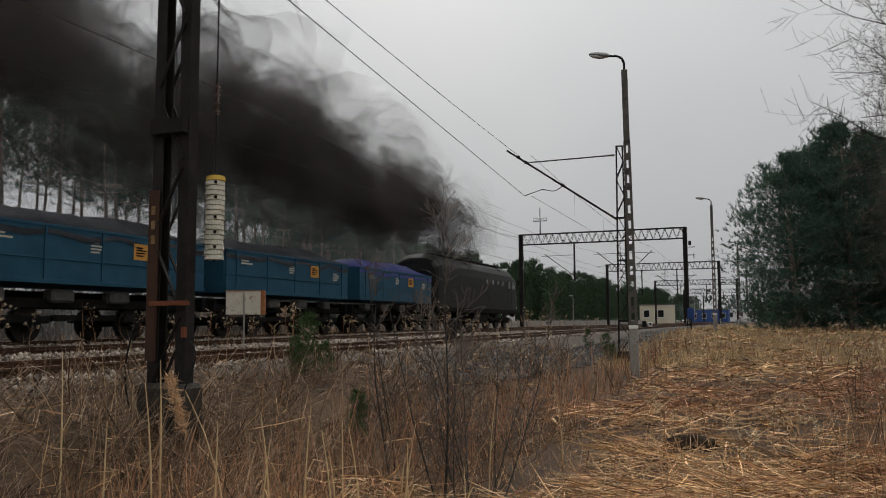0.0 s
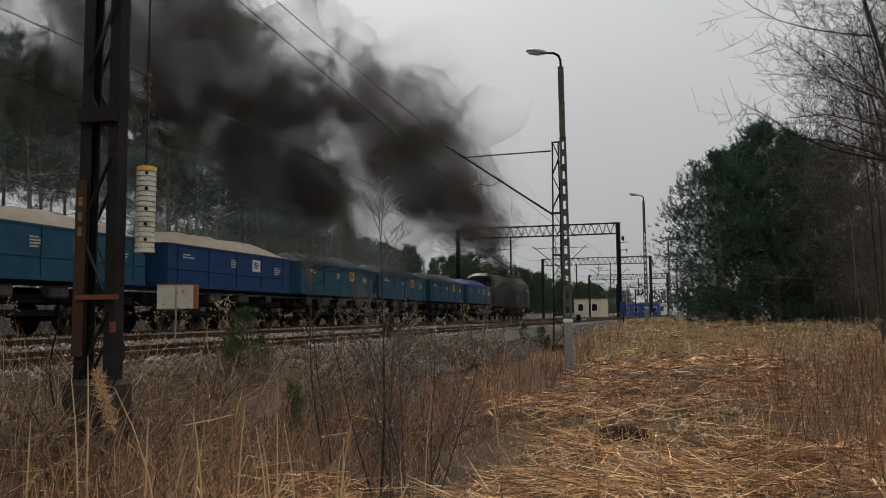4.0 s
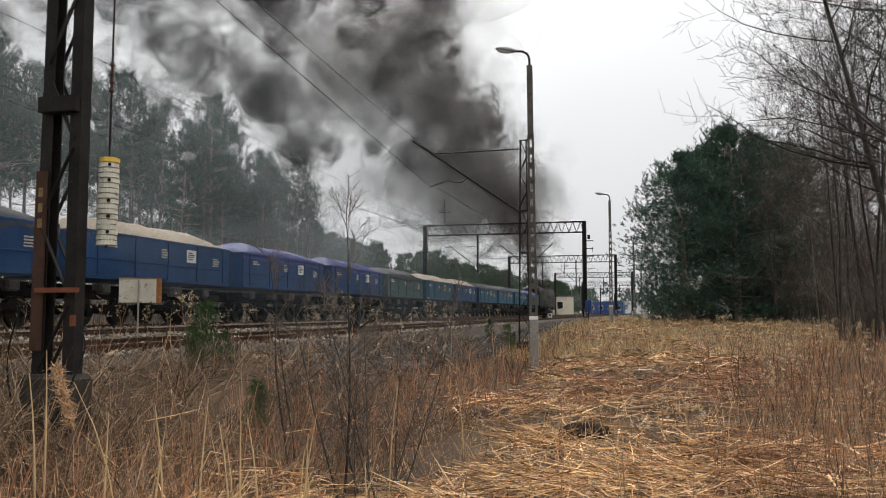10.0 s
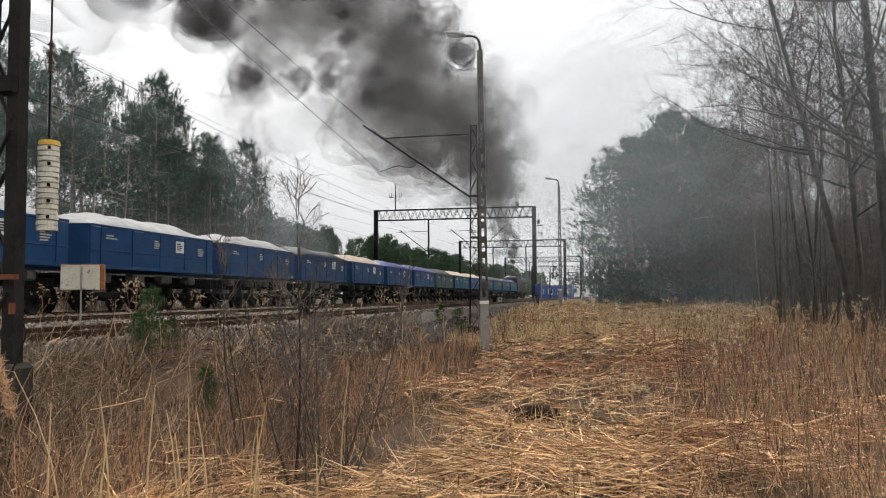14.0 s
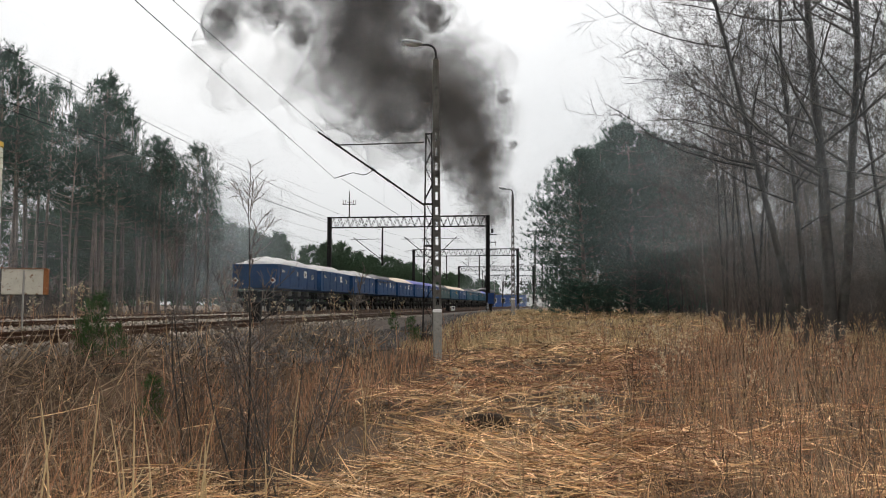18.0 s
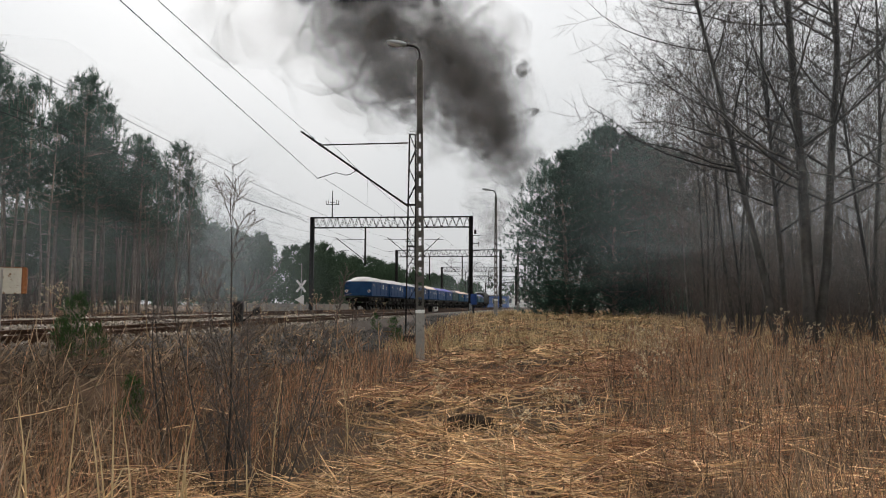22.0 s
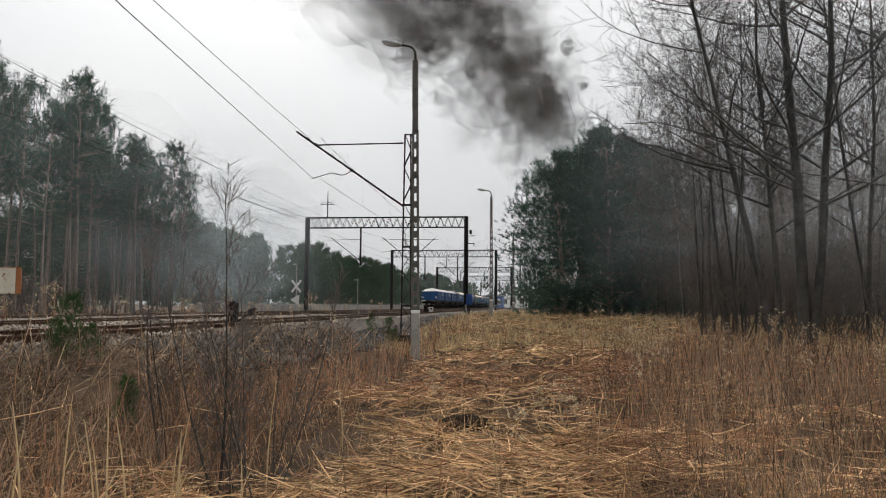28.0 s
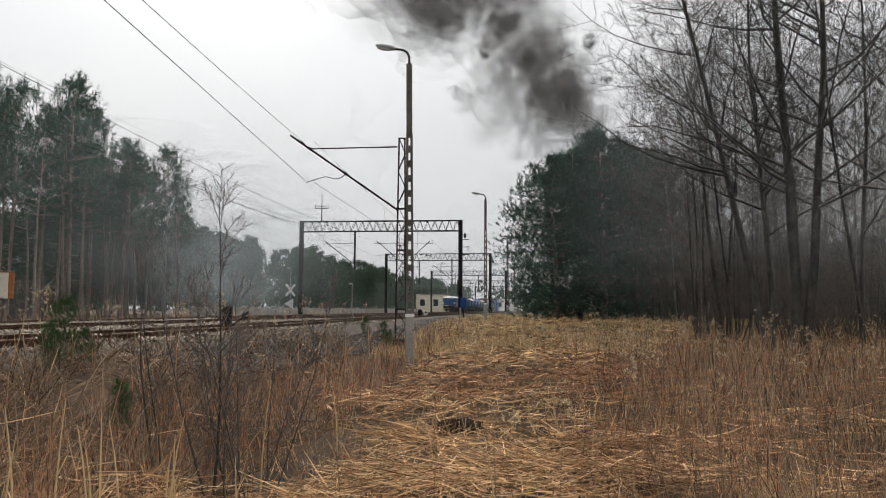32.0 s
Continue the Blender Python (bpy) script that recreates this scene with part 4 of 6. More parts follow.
def wagon(paint, cover, seed, plate):
    paint_words = {"teal": "teal", "blue": "deep blue", "green": "grey-green"}[paint]
    cover_words = {"tarp_dark": "a dark tarpaulin over its load", "tarp_blue": "a crumpled blue tarpaulin over its load", "tarp_white": "a pale tarpaulin over its load", "sand": "a heaped pale sandy load"}[cover]
    e = empty("dump_wagon", pose(0, 0, 0), f"{paint_words} tipping wagon with {cover_words}", "freight wagon", "wagons of the train")
    L = WAGON_L
    body = bmesh.new()
    for s in (-1, 1):
        add_box(body, (s * 1.4, 0, 2.22), (0.1, L, 1.48), bevel=0.015)
    for s in (-1, 1):
        add_box(body, (0, s * (L / 2 - 0.05), 2.22), (2.72, 0.1, 1.48), bevel=0.015)
    add_box(body, (0, 0, 1.53), (2.7, L - 0.1, 0.1))
    part("body", body, M[paint], e)
    for s in (-1, 1):
        for z, h in ((2.93, 0.08), (1.53, 0.12), (2.1, 0.035)):
            part("side_rail", box((s * 1.46, 0, z), (0.04, L, h), bevel=0.01), M[paint], e)
        for i in range(5):
            part("side_post", box((s * 1.47, (i - 2) * L / 4.6, 2.22), (0.03, 0.07, 1.36)), M[paint], e)
        for y_, z_, w_, h_, n_ in ((-L * 0.36, 2.62, 0.75, 0.05, 2), (-L * 0.02, 2.62, 0.5, 0.045, 4), (L * 0.38, 2.5, 0.6, 0.045, 4)):
            bm = bmesh.new()
            bars(bm, s * 1.455, y_, z_, w_, h_, n_, s)
            part("lettering", bm, M["signwhite"], e, "rows of small white marks")
        if plate:
            pl = part("plate", box((s * 1.462, L * 0.17, 2.5), (0.02, 0.62, 0.46)), M[plate], e, "pale notice plate" if plate == "white" else "orange notice plate")
            bm = bmesh.new()
            bars(bm, s * 1.475, L * 0.17, 2.62, 0.45, 0.04, 4, s)
            part("plate_lines", bm, M["black"], pl)
    for i in range(4):
        y = (i - 1.5) * L * 0.23
        for s in (-1, 1):
            part("tipping_cylinder", box((s * 1.02, y, 1.18), (0.4, 0.75 if i % 3 else 0.5, 0.34), bevel=0.06), M["greybox"], e, "dusty grey tipping cylinder housing")
    part("centre_sill", box((0, 0, 1.15), (0.5, L + 0.6, 0.36), bevel=0.02), M["black"], e)
    for s in (-1, 1):
        part("sole_bar", box((s * 0.95, 0, 1.0), (0.12, L, 0.24)), M["black"], e)
        part("headstock", box((0, s * (L / 2 + 0.25), 1.06), (2.5, 0.12, 0.36), bevel=0.02), M["black"], e)
        part("brake_rigging", box((s * 0.9, 0, 0.62), (0.1, 2.2, 0.16)), M["black"], e)
        for k in (-0.87, 0.87):
            bm = tube((k, s * (L / 2 + 0.3), 1.06), (k, s * (L / 2 + 0.52), 1.06), 0.09, n=10)
            add_tube(bm, (k, s * (L / 2 + 0.5), 1.06), (k, s * (L / 2 + 0.56), 1.06), 0.22, 0.2, 16)
            part("buffer", bm, M["black"], e)
    bm = bmesh.new()
    for s in (-1, 1):
        for z in np.arange(0.7, 2.9, 0.35):
            add_bar(bm, (-1.35, s * (L / 2 + 0.06), z), (-0.95, s * (L / 2 + 0.06), z), 0.03, 0.03)
    part("ladder", bm, M["greybox"], e)
    for y0 in (-L * 0.31, L * 0.31):
        bogie(e, y0, 2, 1.8, 0.46, WHEEL)
    lift = {"tarp_dark": 0.5, "tarp_blue": 0.5, "tarp_white": 0.5, "sand": 0.55}[cover]
    skirt = {"tarp_dark": 0.42, "tarp_blue": 0.36, "tarp_white": 0.1, "sand": 0.0}[cover]
    me = heap_mesh(seed, lift, skirt)
    part_of("load" if cover == "sand" else "tarpaulin", me, M[cover], e, cover_words, True)
    return e


def tail_signs(e):
    """Red and white end-of-train boards on the last wagon."""
    for s in (-1, 1):
        bm = bmesh.new()
        bmesh.ops.create_cone(bm, cap_ends=True, segments=4, radius1=0.2, radius2=0.2, depth=0.03, matrix=pose(s * 1.2, -WAGON_L / 2 - 0.12, 1.95, 90, 0, 0))
        b = part("tail_board", bm, M["white"], e, "white end-of-train board")
        part("tail_lamp", tube((s * 1.2, -WAGON_L / 2 - 0.14, 1.95), (s * 1.2, -WAGON_L / 2 - 0.18, 1.95), 0.09, n=14), M["redoxide"], b, "red tail lamp")


def locomotive():
    e = empty("diesel_locomotive", pose(0, 0, 0), "dark sooty six-axle diesel locomotive with a rounded roof", "locomotive")
    prof = [(-1.45, 1.32), (-1.475, 1.6), (-1.475, 3.3), (-1.40, 3.75), (-1.15, 4.15), (-0.7, 4.38), (0, 4.45)]
    prof = prof + [(-x, z) for x, z in prof[-2::-1]]
    ends = [(-8.35, 0.9, 0.5), (-8.15, 0.97, 0.3), (-7.6, 1.0, 0.02), (-2.5, 1.0, 0.0), (3.0, 1.0, 0.0), (6.2, 1.0, 0.0), (7.1, 1.0, 0.1), (7.9, 0.98, 0.42), (8.2, 0.95, 0.6), (8.38, 0.88, 0.8)]
    vs, fs = [], []
    n = len(prof)
    for y, k, drop in ends:
        for x, z in prof:
            f = max(0.0, (z - 3.0) / 1.45)
            vs.append((x * k, y, z - drop * f))
    for i in range(len(ends) - 1):
        for j in range(n - 1):
            k = i * n + j
            fs.append((k, k + n, k + n + 1, k + 1))
        fs.append((i * n + n - 1, (i + 1) * n + n - 1, (i + 1) * n, i * n))
    fs.append(tuple(range(n)))
    fs.append(tuple(range((len(ends) - 1) * n, len(ends) * n))[::-1])
    me = bpy.data.meshes.new("body")
    me.from_pydata(vs, [], fs)
    part_of("body", me, M["loco"], e)
    for z in (1.72, 1.9, 2.08, 2.26, 2.44, 2.62):
        for s in (-1, 1):
            part("side_rib", box((s * 1.482, -0.4, z), (0.03, 13.2, 0.045)), M["loco"], e)
    part("frame", box((0, 0, 1.2), (2.9, 16.9, 0.28), bevel=0.03), M["black"], e)
    part("fuel_tank", box((0, 0, 0.72), (2.5, 3.2, 0.7), bevel=0.12), M["black"], e)
    for s in (-1, 1):
        for y in (4.3, 3.2, 0.7, 2.0):
            w = part("side_window", box((s * 1.48, y, 3.15), (0.03, 0.45, 0.36)), M["loco"], e)
            part("pane", box((s * 1.488, y, 3.15), (0.03, 0.38, 0.28)), M["darkglass"], w)
        w = part("cab_door", box((s * 1.482, 6.0, 2.5), (0.03, 0.62, 1.95)), M["loco"], e)
        part("pane", box((s * 1.49, 6.0, 3.1), (0.03, 0.42, 0.5)), M["darkglass"], w)
        w = part("cab_window", box((s * 1.468, 7.15, 3.1), (0.03, 0.85, 0.6)), M["locoroof"], e)
        part("pane", box((s * 1.476, 7.15, 3.1), (0.03, 0.75, 0.5)), M["darkglass"], w)
        part("handrail", tube((s * 1.53, 6.45, 1.4), (s * 1.53, 6.45, 3.3), 0.02, n=6), M["greybox"], e)
        part("mirror", box((s * 1.62, 8.0, 3.35), (0.16, 0.05, 0.26), bevel=0.02), M["black"], e)
        for yy in (8.32, -8.3):
            part("windscreen", box((s * 0.62, yy, 3.05), (0.85, 0.12, 0.62), bevel=0.02), M["darkglass"], e)
        for k in (8.45, -8.45):
            bm = tube((s * 0.87, k, 1.06), (s * 0.87, k + 0.35 * (1 if k > 0 else -1), 1.06), 0.11, 0.24, 14)
            part("buffer", bm, M["black"], e)
        part("headlight", tube((s * 0.95, 8.3, 1.75), (s * 0.95, 8.42, 1.75), 0.13, n=14), M["glass"], e)
    for y in (5.0, 3.6, 1.4, -0.6, -4.4, -6.0):
        part("roof_hatch", box((0, y, 4.45), (1.3, 1.5, 0.12), bevel=0.04), M["locoroof"], e)
    for y in (4.3, -3.0):
        for s in (-1, 1):
            part("roof_panel_seam", box((s * 1.0, y, 4.22), (0.75, 0.08, 0.06), Euler((0, radians(28 * s), 0)).to_matrix()), M["locoroof"], e)
    part("exhaust_stack", tube((0, 0.9, 4.4), (0, 0.9, 4.75), 0.4, 0.36, 16), M["black"], e, "sooty round exhaust stack")
    part("roof_fan", tube((0, -4.4, 4.45), (0, -4.4, 4.62), 0.7, 0.66, 20), M["locoroof"], e)
    for s in (-1, 1):
        part("walkway", box((s * 0.75, 0, 4.47), (0.3, 12.0, 0.04), Euler((0, radians(14 * s), 0)).to_matrix()), M["locoroof"], e)
    for y0 in (-4.9, 4.9):
        bogie(e, y0, 3, 2.1, 0.52, LOCO_WHEEL, 2.1)
    part("coupling", box((0, -8.75, 1.0), (0.2, 0.5, 0.2)), M["black"], e)
    return e


loco = locomotive()
ORDER = [("teal", "tarp_blue", "orange"), ("teal", "tarp_dark", "orange"), ("teal", "tarp_dark", "orange"), ("teal", "tarp_dark", "orange"), ("blue", "sand", "white"), ("teal", "sand", "orange"), ("green", "tarp_dark", ""), ("blue", "tarp_blue", "white"), ("blue", "tarp_blue", "white"), ("blue", "sand", "white"), ("blue", "tarp_dark", "white"), ("blue", "tarp_white", ""), ("blue", "tarp_white", "white"), ("blue", "tarp_white", "white")]
wagons, made = [], {}
for i_, key in enumerate(ORDER):
    if key in made and i_ < 13:
        wagons.append(copy_thing(made[key], pose(0, 0, 0)))
    else:
        made[key] = wagon(*key[:2], i_ + 1, key[2])
        wagons.append(made[key])

tail_signs(wagons[-1])

# ---- trees ----
class Limbs:
    """Collects tapering, crooked branches into one mesh."""

    def __init__(self):
        self.v, self.f = [], []

    def limb(self, pts, radii, n):
        base = len(self.v)
        for i, p in enumerate(pts):
            d = (pts[min(i + 1, len(pts) - 1)] - pts[max(i - 1, 0)])
            d = d.normalized() if d.length > 1e-6 else Vector((0, 0, 1))
            side = d.cross(Vector((0.31, 0.95, 0.1))).normalized()
            up = side.cross(d)
            for k in range(n):
                w = 2 * math.pi * k / n
                self.v.append(p + (side * math.cos(w) + up * math.sin(w)) * radii[i])
        for i in range(len(pts) - 1):
            for k in range(n):
                a, b = base + i * n, base + (i + 1) * n
                self.f.append((a + k, a + (k + 1) % n, b + (k + 1) % n, b + k))

    def mesh(self, name):
        me = bpy.data.meshes.new(name)
        me.from_pydata(self.v, [], self.f)
        me.polygons.foreach_set("use_smooth", np.ones(len(me.polygons), bool))
        return me


def crooked(rnd, p, d, length, steps, jitter, lift):
    pts, d = [Vector(p)], Vector(d).normalized()
    for i in range(steps):
        d = (d + Vector((rnd.gauss(0, jitter), rnd.gauss(0, jitter), rnd.gauss(0, jitter) + lift))).normalized()
        pts.append(pts[-1] + d * (length / steps))
    return pts


def branch_out(rnd, wood, twigs, p, d, length, r, level, most, spread=0.75, lift=0.06, kids=(5, 6, 5), h_=10.0, low=0.25, arm=1.0):
    steps = max(3, int(6 - level))
    pts = crooked(rnd, p, d, length, steps, (0.04 if level == 0 else 0.10) + 0.03 * level, lift)
    radii = [max(0.003 if h_ < 5 else 0.005, r * (1 - 0.8 * i / steps)) for i in range(steps + 1)]
    (wood if level < 1 else twigs).limb(pts, radii, 7 if level == 0 else 5 if level == 1 else 3)
    if level >= most:
        return
    for k in range(kids[min(level, len(kids) - 1)]):
        f = rnd.uniform(0.22 if level else low, 0.98)
        i = min(int(f * steps), steps - 1)
        q = pts[i].lerp(pts[i + 1], f * steps - i)
        ax = (pts[i + 1] - pts[i]).normalized()
        w = rnd.uniform(0, 2 * math.pi)
        out = ax.orthogonal()
        out.rotate(Matrix.Rotation(w, 3, ax))
        nd = ax * (1 - spread * rnd.uniform(0.5, 0.9)) + out * spread
        nd.z += 0.12
        branch_out(rnd, wood, twigs, q, nd, length * rnd.uniform(0.34, 0.58) * (1.15 - 0.5 * f) * (arm if level == 0 else 1.0), max(0.004, radii[i] * (0.38 if level == 0 else 0.42)), level + 1, most, spread, lift, kids, h_, low, arm)


def bare_tree_meshes(seed, h, r, stems=1, lean=0.05, most=3, kids=(11, 6, 5), spread=0.7, ways=(), low=0.25, arm=1.0):
    rnd = random.Random(seed)
    woods, twigs = [], Limbs()
    for s in range(stems):
        wood = Limbs()
        woods.append(wood)
        w = rnd.uniform(0, 2 * math.pi)
        d = Vector((*ways[s], 1)) if ways else Vector((math.cos(w) * lean, math.sin(w) * lean, 1))
        branch_out(rnd, wood, twigs, (0.12 * s, 0, -0.15), d, h * rnd.uniform(0.88, 1.0), r * (1 if s == 0 else 0.75), 0, most, spread, 0.05, kids, h, low, arm)
    return [w_.mesh("trunk") for w_ in woods], twigs.mesh("twigs")


def place_tree(name, meshes, mats, labels, m, label, category, group, names=("trunk", "crown")):
    e = empty(name, m, label, category, group)
    for me in meshes[0] if isinstance(meshes[0], list) else [meshes[0]]:
        part_of(names[0], me, mats[0], e)
    part_of(names[1], meshes[1], mats[1], e)["kind"] = "stuff"
    return e


def tufts(rnd, centres, per, length, width, up=0.35, flat=1.0):
    """Needle sprays: narrow pointed triangles fanning out of each centre."""
    c = np.asarray(centres, float)
    n = len(c)
    rs = np.random.RandomState(rnd.randrange(10 ** 6))
    d = rs.normal(size=(n, per, 3))
    d[..., 2] = d[..., 2] * flat + up
    d /= np.linalg.norm(d, axis=2, keepdims=True)
    L = length * rs.uniform(0.6, 1.25, (n, per, 1))
    s = np.cross(d, rs.normal(size=(n, per, 3)))
    s /= np.linalg.norm(s, axis=2, keepdims=True) + 1e-9
    c0 = c[:, None] + rs.normal(size=(n, per, 3)) * length * 0.28
    w = width * rs.uniform(0.6, 1.3, (n, per, 1))
    v = np.stack([c0 - s * w, c0 + s * w, c0 + d * L], 2).reshape(-1, 3)
    return v


def brushes(rnd, items, per, needle, width, axis):
    """Pine shoots: needles standing off a short axis on all sides, like a bottle brush."""
    rs = np.random.RandomState(rnd.randrange(10 ** 6))
    c = np.array([tuple(i[0]) for i in items], float)
    a = np.array([tuple(i[1]) for i in items], float)
    a /= np.linalg.norm(a, axis=1, keepdims=True) + 1e-9
    n = len(c)
    long_ = axis * rs.uniform(0.6, 1.3, (n, 1, 1))
    u = rs.uniform(0, 1, (n, per, 1))
    base = c[:, None] + a[:, None] * long_ * u
    out = np.cross(a[:, None], rs.normal(size=(n, per, 3)))
    out /= np.linalg.norm(out, axis=2, keepdims=True) + 1e-9
    d = a[:, None] * (0.55 + 0.5 * u) + out * 0.8
    side = np.cross(d, rs.normal(size=(n, per, 3)))
    side /= np.linalg.norm(side, axis=2, keepdims=True) + 1e-9
    w = width * rs.uniform(0.7, 1.3, (n, per, 1))
    tip = base + d * needle * rs.uniform(0.7, 1.2, (n, per, 1))
    return np.stack([base - side * w, base + side * w, tip], 2).reshape(-1, 3)


def tri_mesh(name, v):
    n = len(v) // 3
    return fast_mesh(name, v, np.arange(3 * n), np.full(n, 3))


def pine_meshes(seed, h, r, bare, wide, whorls, per, length, width, sprays=7, droop=-0.05, top=0.35, rise=0.75, shoots=0, axis=0.4):
    """A pine: trunk and limbs, and a crown of needle sprays along the limbs; bare: share of the stem without green."""
    rnd = random.Random(seed)
    wood = Limbs()
    stem = crooked(rnd, (0, 0, -0.2), (rnd.gauss(0, 0.015), rnd.gauss(0, 0.015), 1), h + 0.2, 10, 0.012, 0.02)
    wood.limb(stem, [r * (1 - 0.86 * i / 10) for i in range(11)], 8)
    cs = []
    for k in range(whorls):
        f = bare + (1 - bare) * (k + rnd.uniform(0, 0.8)) / whorls
        i = min(int(f * 10), 9)
        q = stem[i].lerp(stem[i + 1], f * 10 - i)
        g = (f - bare) / (1 - bare)
        reach = wide * (0.72 + 0.28 * math.sin(math.pi * min(1, g * 1.3 + 0.1))) * math.sqrt(max(0.02, 1 - top * g * g))
        if bare < 0.1:
            reach = wide * (0.92 + 0.27 * g if g < 0.3 else max(0.02, 1 - ((g - 0.3) / 0.71) ** 1.8) ** 0.72)
        for j in range(rnd.randint(3, 5)):
            w = rnd.uniform(0, 2 * math.pi)
            L = reach * (rnd.uniform(0.72, 1.06) if bare < 0.1 else rnd.uniform(0.55, 1.12))
            pts = crooked(rnd, q, (math.cos(w), math.sin(w), droop + rise * g), L, 4, 0.12, 0.06)
            wood.limb(pts, [max(0.008, r * 0.2 * (1 - g * 0.6) * (1 - 0.8 * i / 4)) for i in range(5)], 4)
            for s in range(sprays):
                ff = rnd.uniform(0.45, 1.04)
                ii = min(int(ff * 4), 3)
                c = pts[ii].lerp(pts[ii + 1], min(1.2, ff * 4 - ii))
                off = L * (0.17 if bare < 0.1 else 0.2)
                ax = (pts[ii + 1] - pts[ii]).normalized() * 0.6 + Vector((rnd.gauss(0, 0.45), rnd.gauss(0, 0.45), rnd.uniform(0.2, 0.9)))
                cs.append((c + Vector((rnd.gauss(0, off), rnd.gauss(0, off), rnd.gauss(0.05, 0.10) * wide * 0.5)), ax))
    tips = []
    for k in range(shoots):
        # young upright shoots over the top of the crown
        w, out = rnd.uniform(0, 2 * math.pi), wide * 0.75 * math.sqrt(rnd.random())
        drop = out * rnd.uniform(0.9, 1.5)
        c = stem[-1] + Vector((math.cos(w) * out, math.sin(w) * out, -drop))
        up = rnd.uniform(0.7, 1.3)
        wood.limb([c - Vector((0, 0, 0.5)), c + Vector((0, 0, up))], [0.02, 0.008], 3)
        tips += [(c + Vector((rnd.gauss(0, 0.05), rnd.gauss(0, 0.05), up * j / 6)), Vector((rnd.gauss(0, 0.4), rnd.gauss(0, 0.4), 1))) for j in range(6)]
    cs += tips
    for k in range(7):
        w = rnd.uniform(0, 6.28)
        cs.append((stem[-1] + Vector((0, 0, rnd.uniform(-0.07, 0.0) * h)), Vector((0.6 * math.cos(w), 0.6 * math.sin(w), 1.0))))
    cs.append((stem[-1], Vector((0, 0, 1))))
    if bare > 0.3:
        for k in range(16):
            f = rnd.uniform(0.12, bare)
            i = min(int(f * 10), 9)
            w = rnd.uniform(0, 2 * math.pi)
            pts = crooked(rnd, stem[i].lerp(stem[i + 1], f * 10 - i), (math.cos(w), math.sin(w), 0.05), rnd.uniform(0.4, 1.5), 2, 0.2, 0.0)
            wood.limb(pts, [0.022, 0.014, 0.006], 3)
    return wood.mesh("trunk"), tri_mesh("crown", brushes(rnd, cs, per, length, width, axis))


def build_forest():
    rnd = random.Random(11)
    kinds = [pine_meshes(50 + i, 13.7, 0.13, 0.52 + 0.04 * (i % 3), 2.5 - 0.15 * (i % 2), 11, 14, 0.24, 0.014, 10, 0.1, 0.95, 0.75, 14, 0.42) for i in range(7)]
    full = [np.array([v.co for v in pine_meshes(60 + i, 12.8, 0.14, 0.12, 3.4, 12, 7, 0.42, 0.05, 10, 0.05, 0.95, 0.5, 8, 0.8)[1].vertices]) for i in range(4)]
    wood = []
    n = 0
    for row in range(4):
        a = -8.0
        while a < 64 + row * 1.5:
            a += rnd.uniform(1.5, 2.8) * (1 + 0.12 * row)
            p = 27.5 + row * 3.0 + rnd.uniform(-1.3, 1.3)
            x, y = spot(a, p)
            if a < -4 and row > 3:
                continue
            s = rnd.uniform(0.86, 1.06) * (1.04 - 0.10 * max(0, (a - 48) / 18))
            if row == 0:
                s *= rnd.uniform(0.72, 1.0)
            k = kinds[rnd.randrange(7)]
            m = pose(x, y, float(ground_z(x, y)), 0, 0, rnd.uniform(0, 360)) @ Matrix.Diagonal((s, s, s, 1))
            place_tree("pine_tree", k, (M["bark"], M["needle_dark"]), None, m, "tall slender pine with a bare stem and dark crown", "pine", "pines of the forest edge")
            n += 1
    # the far side of the clearing
    for i in range(330):
        a = 84 + 350 * rnd.random() ** 1.7
        p = 46 + abs(rnd.gauss(0, 9)) - 0.03 * (a - 100)
        x, y = on_track(a, p)
        s = rnd.uniform(0.8, 1.08) * 0.98
        w = rnd.uniform(0, 6.28)
        v = full[rnd.randrange(4)] * s
        wood.append(np.stack([v[:, 0] * math.cos(w) - v[:, 1] * math.sin(w) + x, v[:, 0] * math.sin(w) + v[:, 1] * math.cos(w) + y, v[:, 2] + float(ground_z(x, y))], 1))
    ob = part_of("pine_wood", tri_mesh("pine_wood", np.concatenate(wood)), M["needle"])
    tagged(ob, "dense dark green pine wood beyond the clearing", "pine wood", "", "stuff")


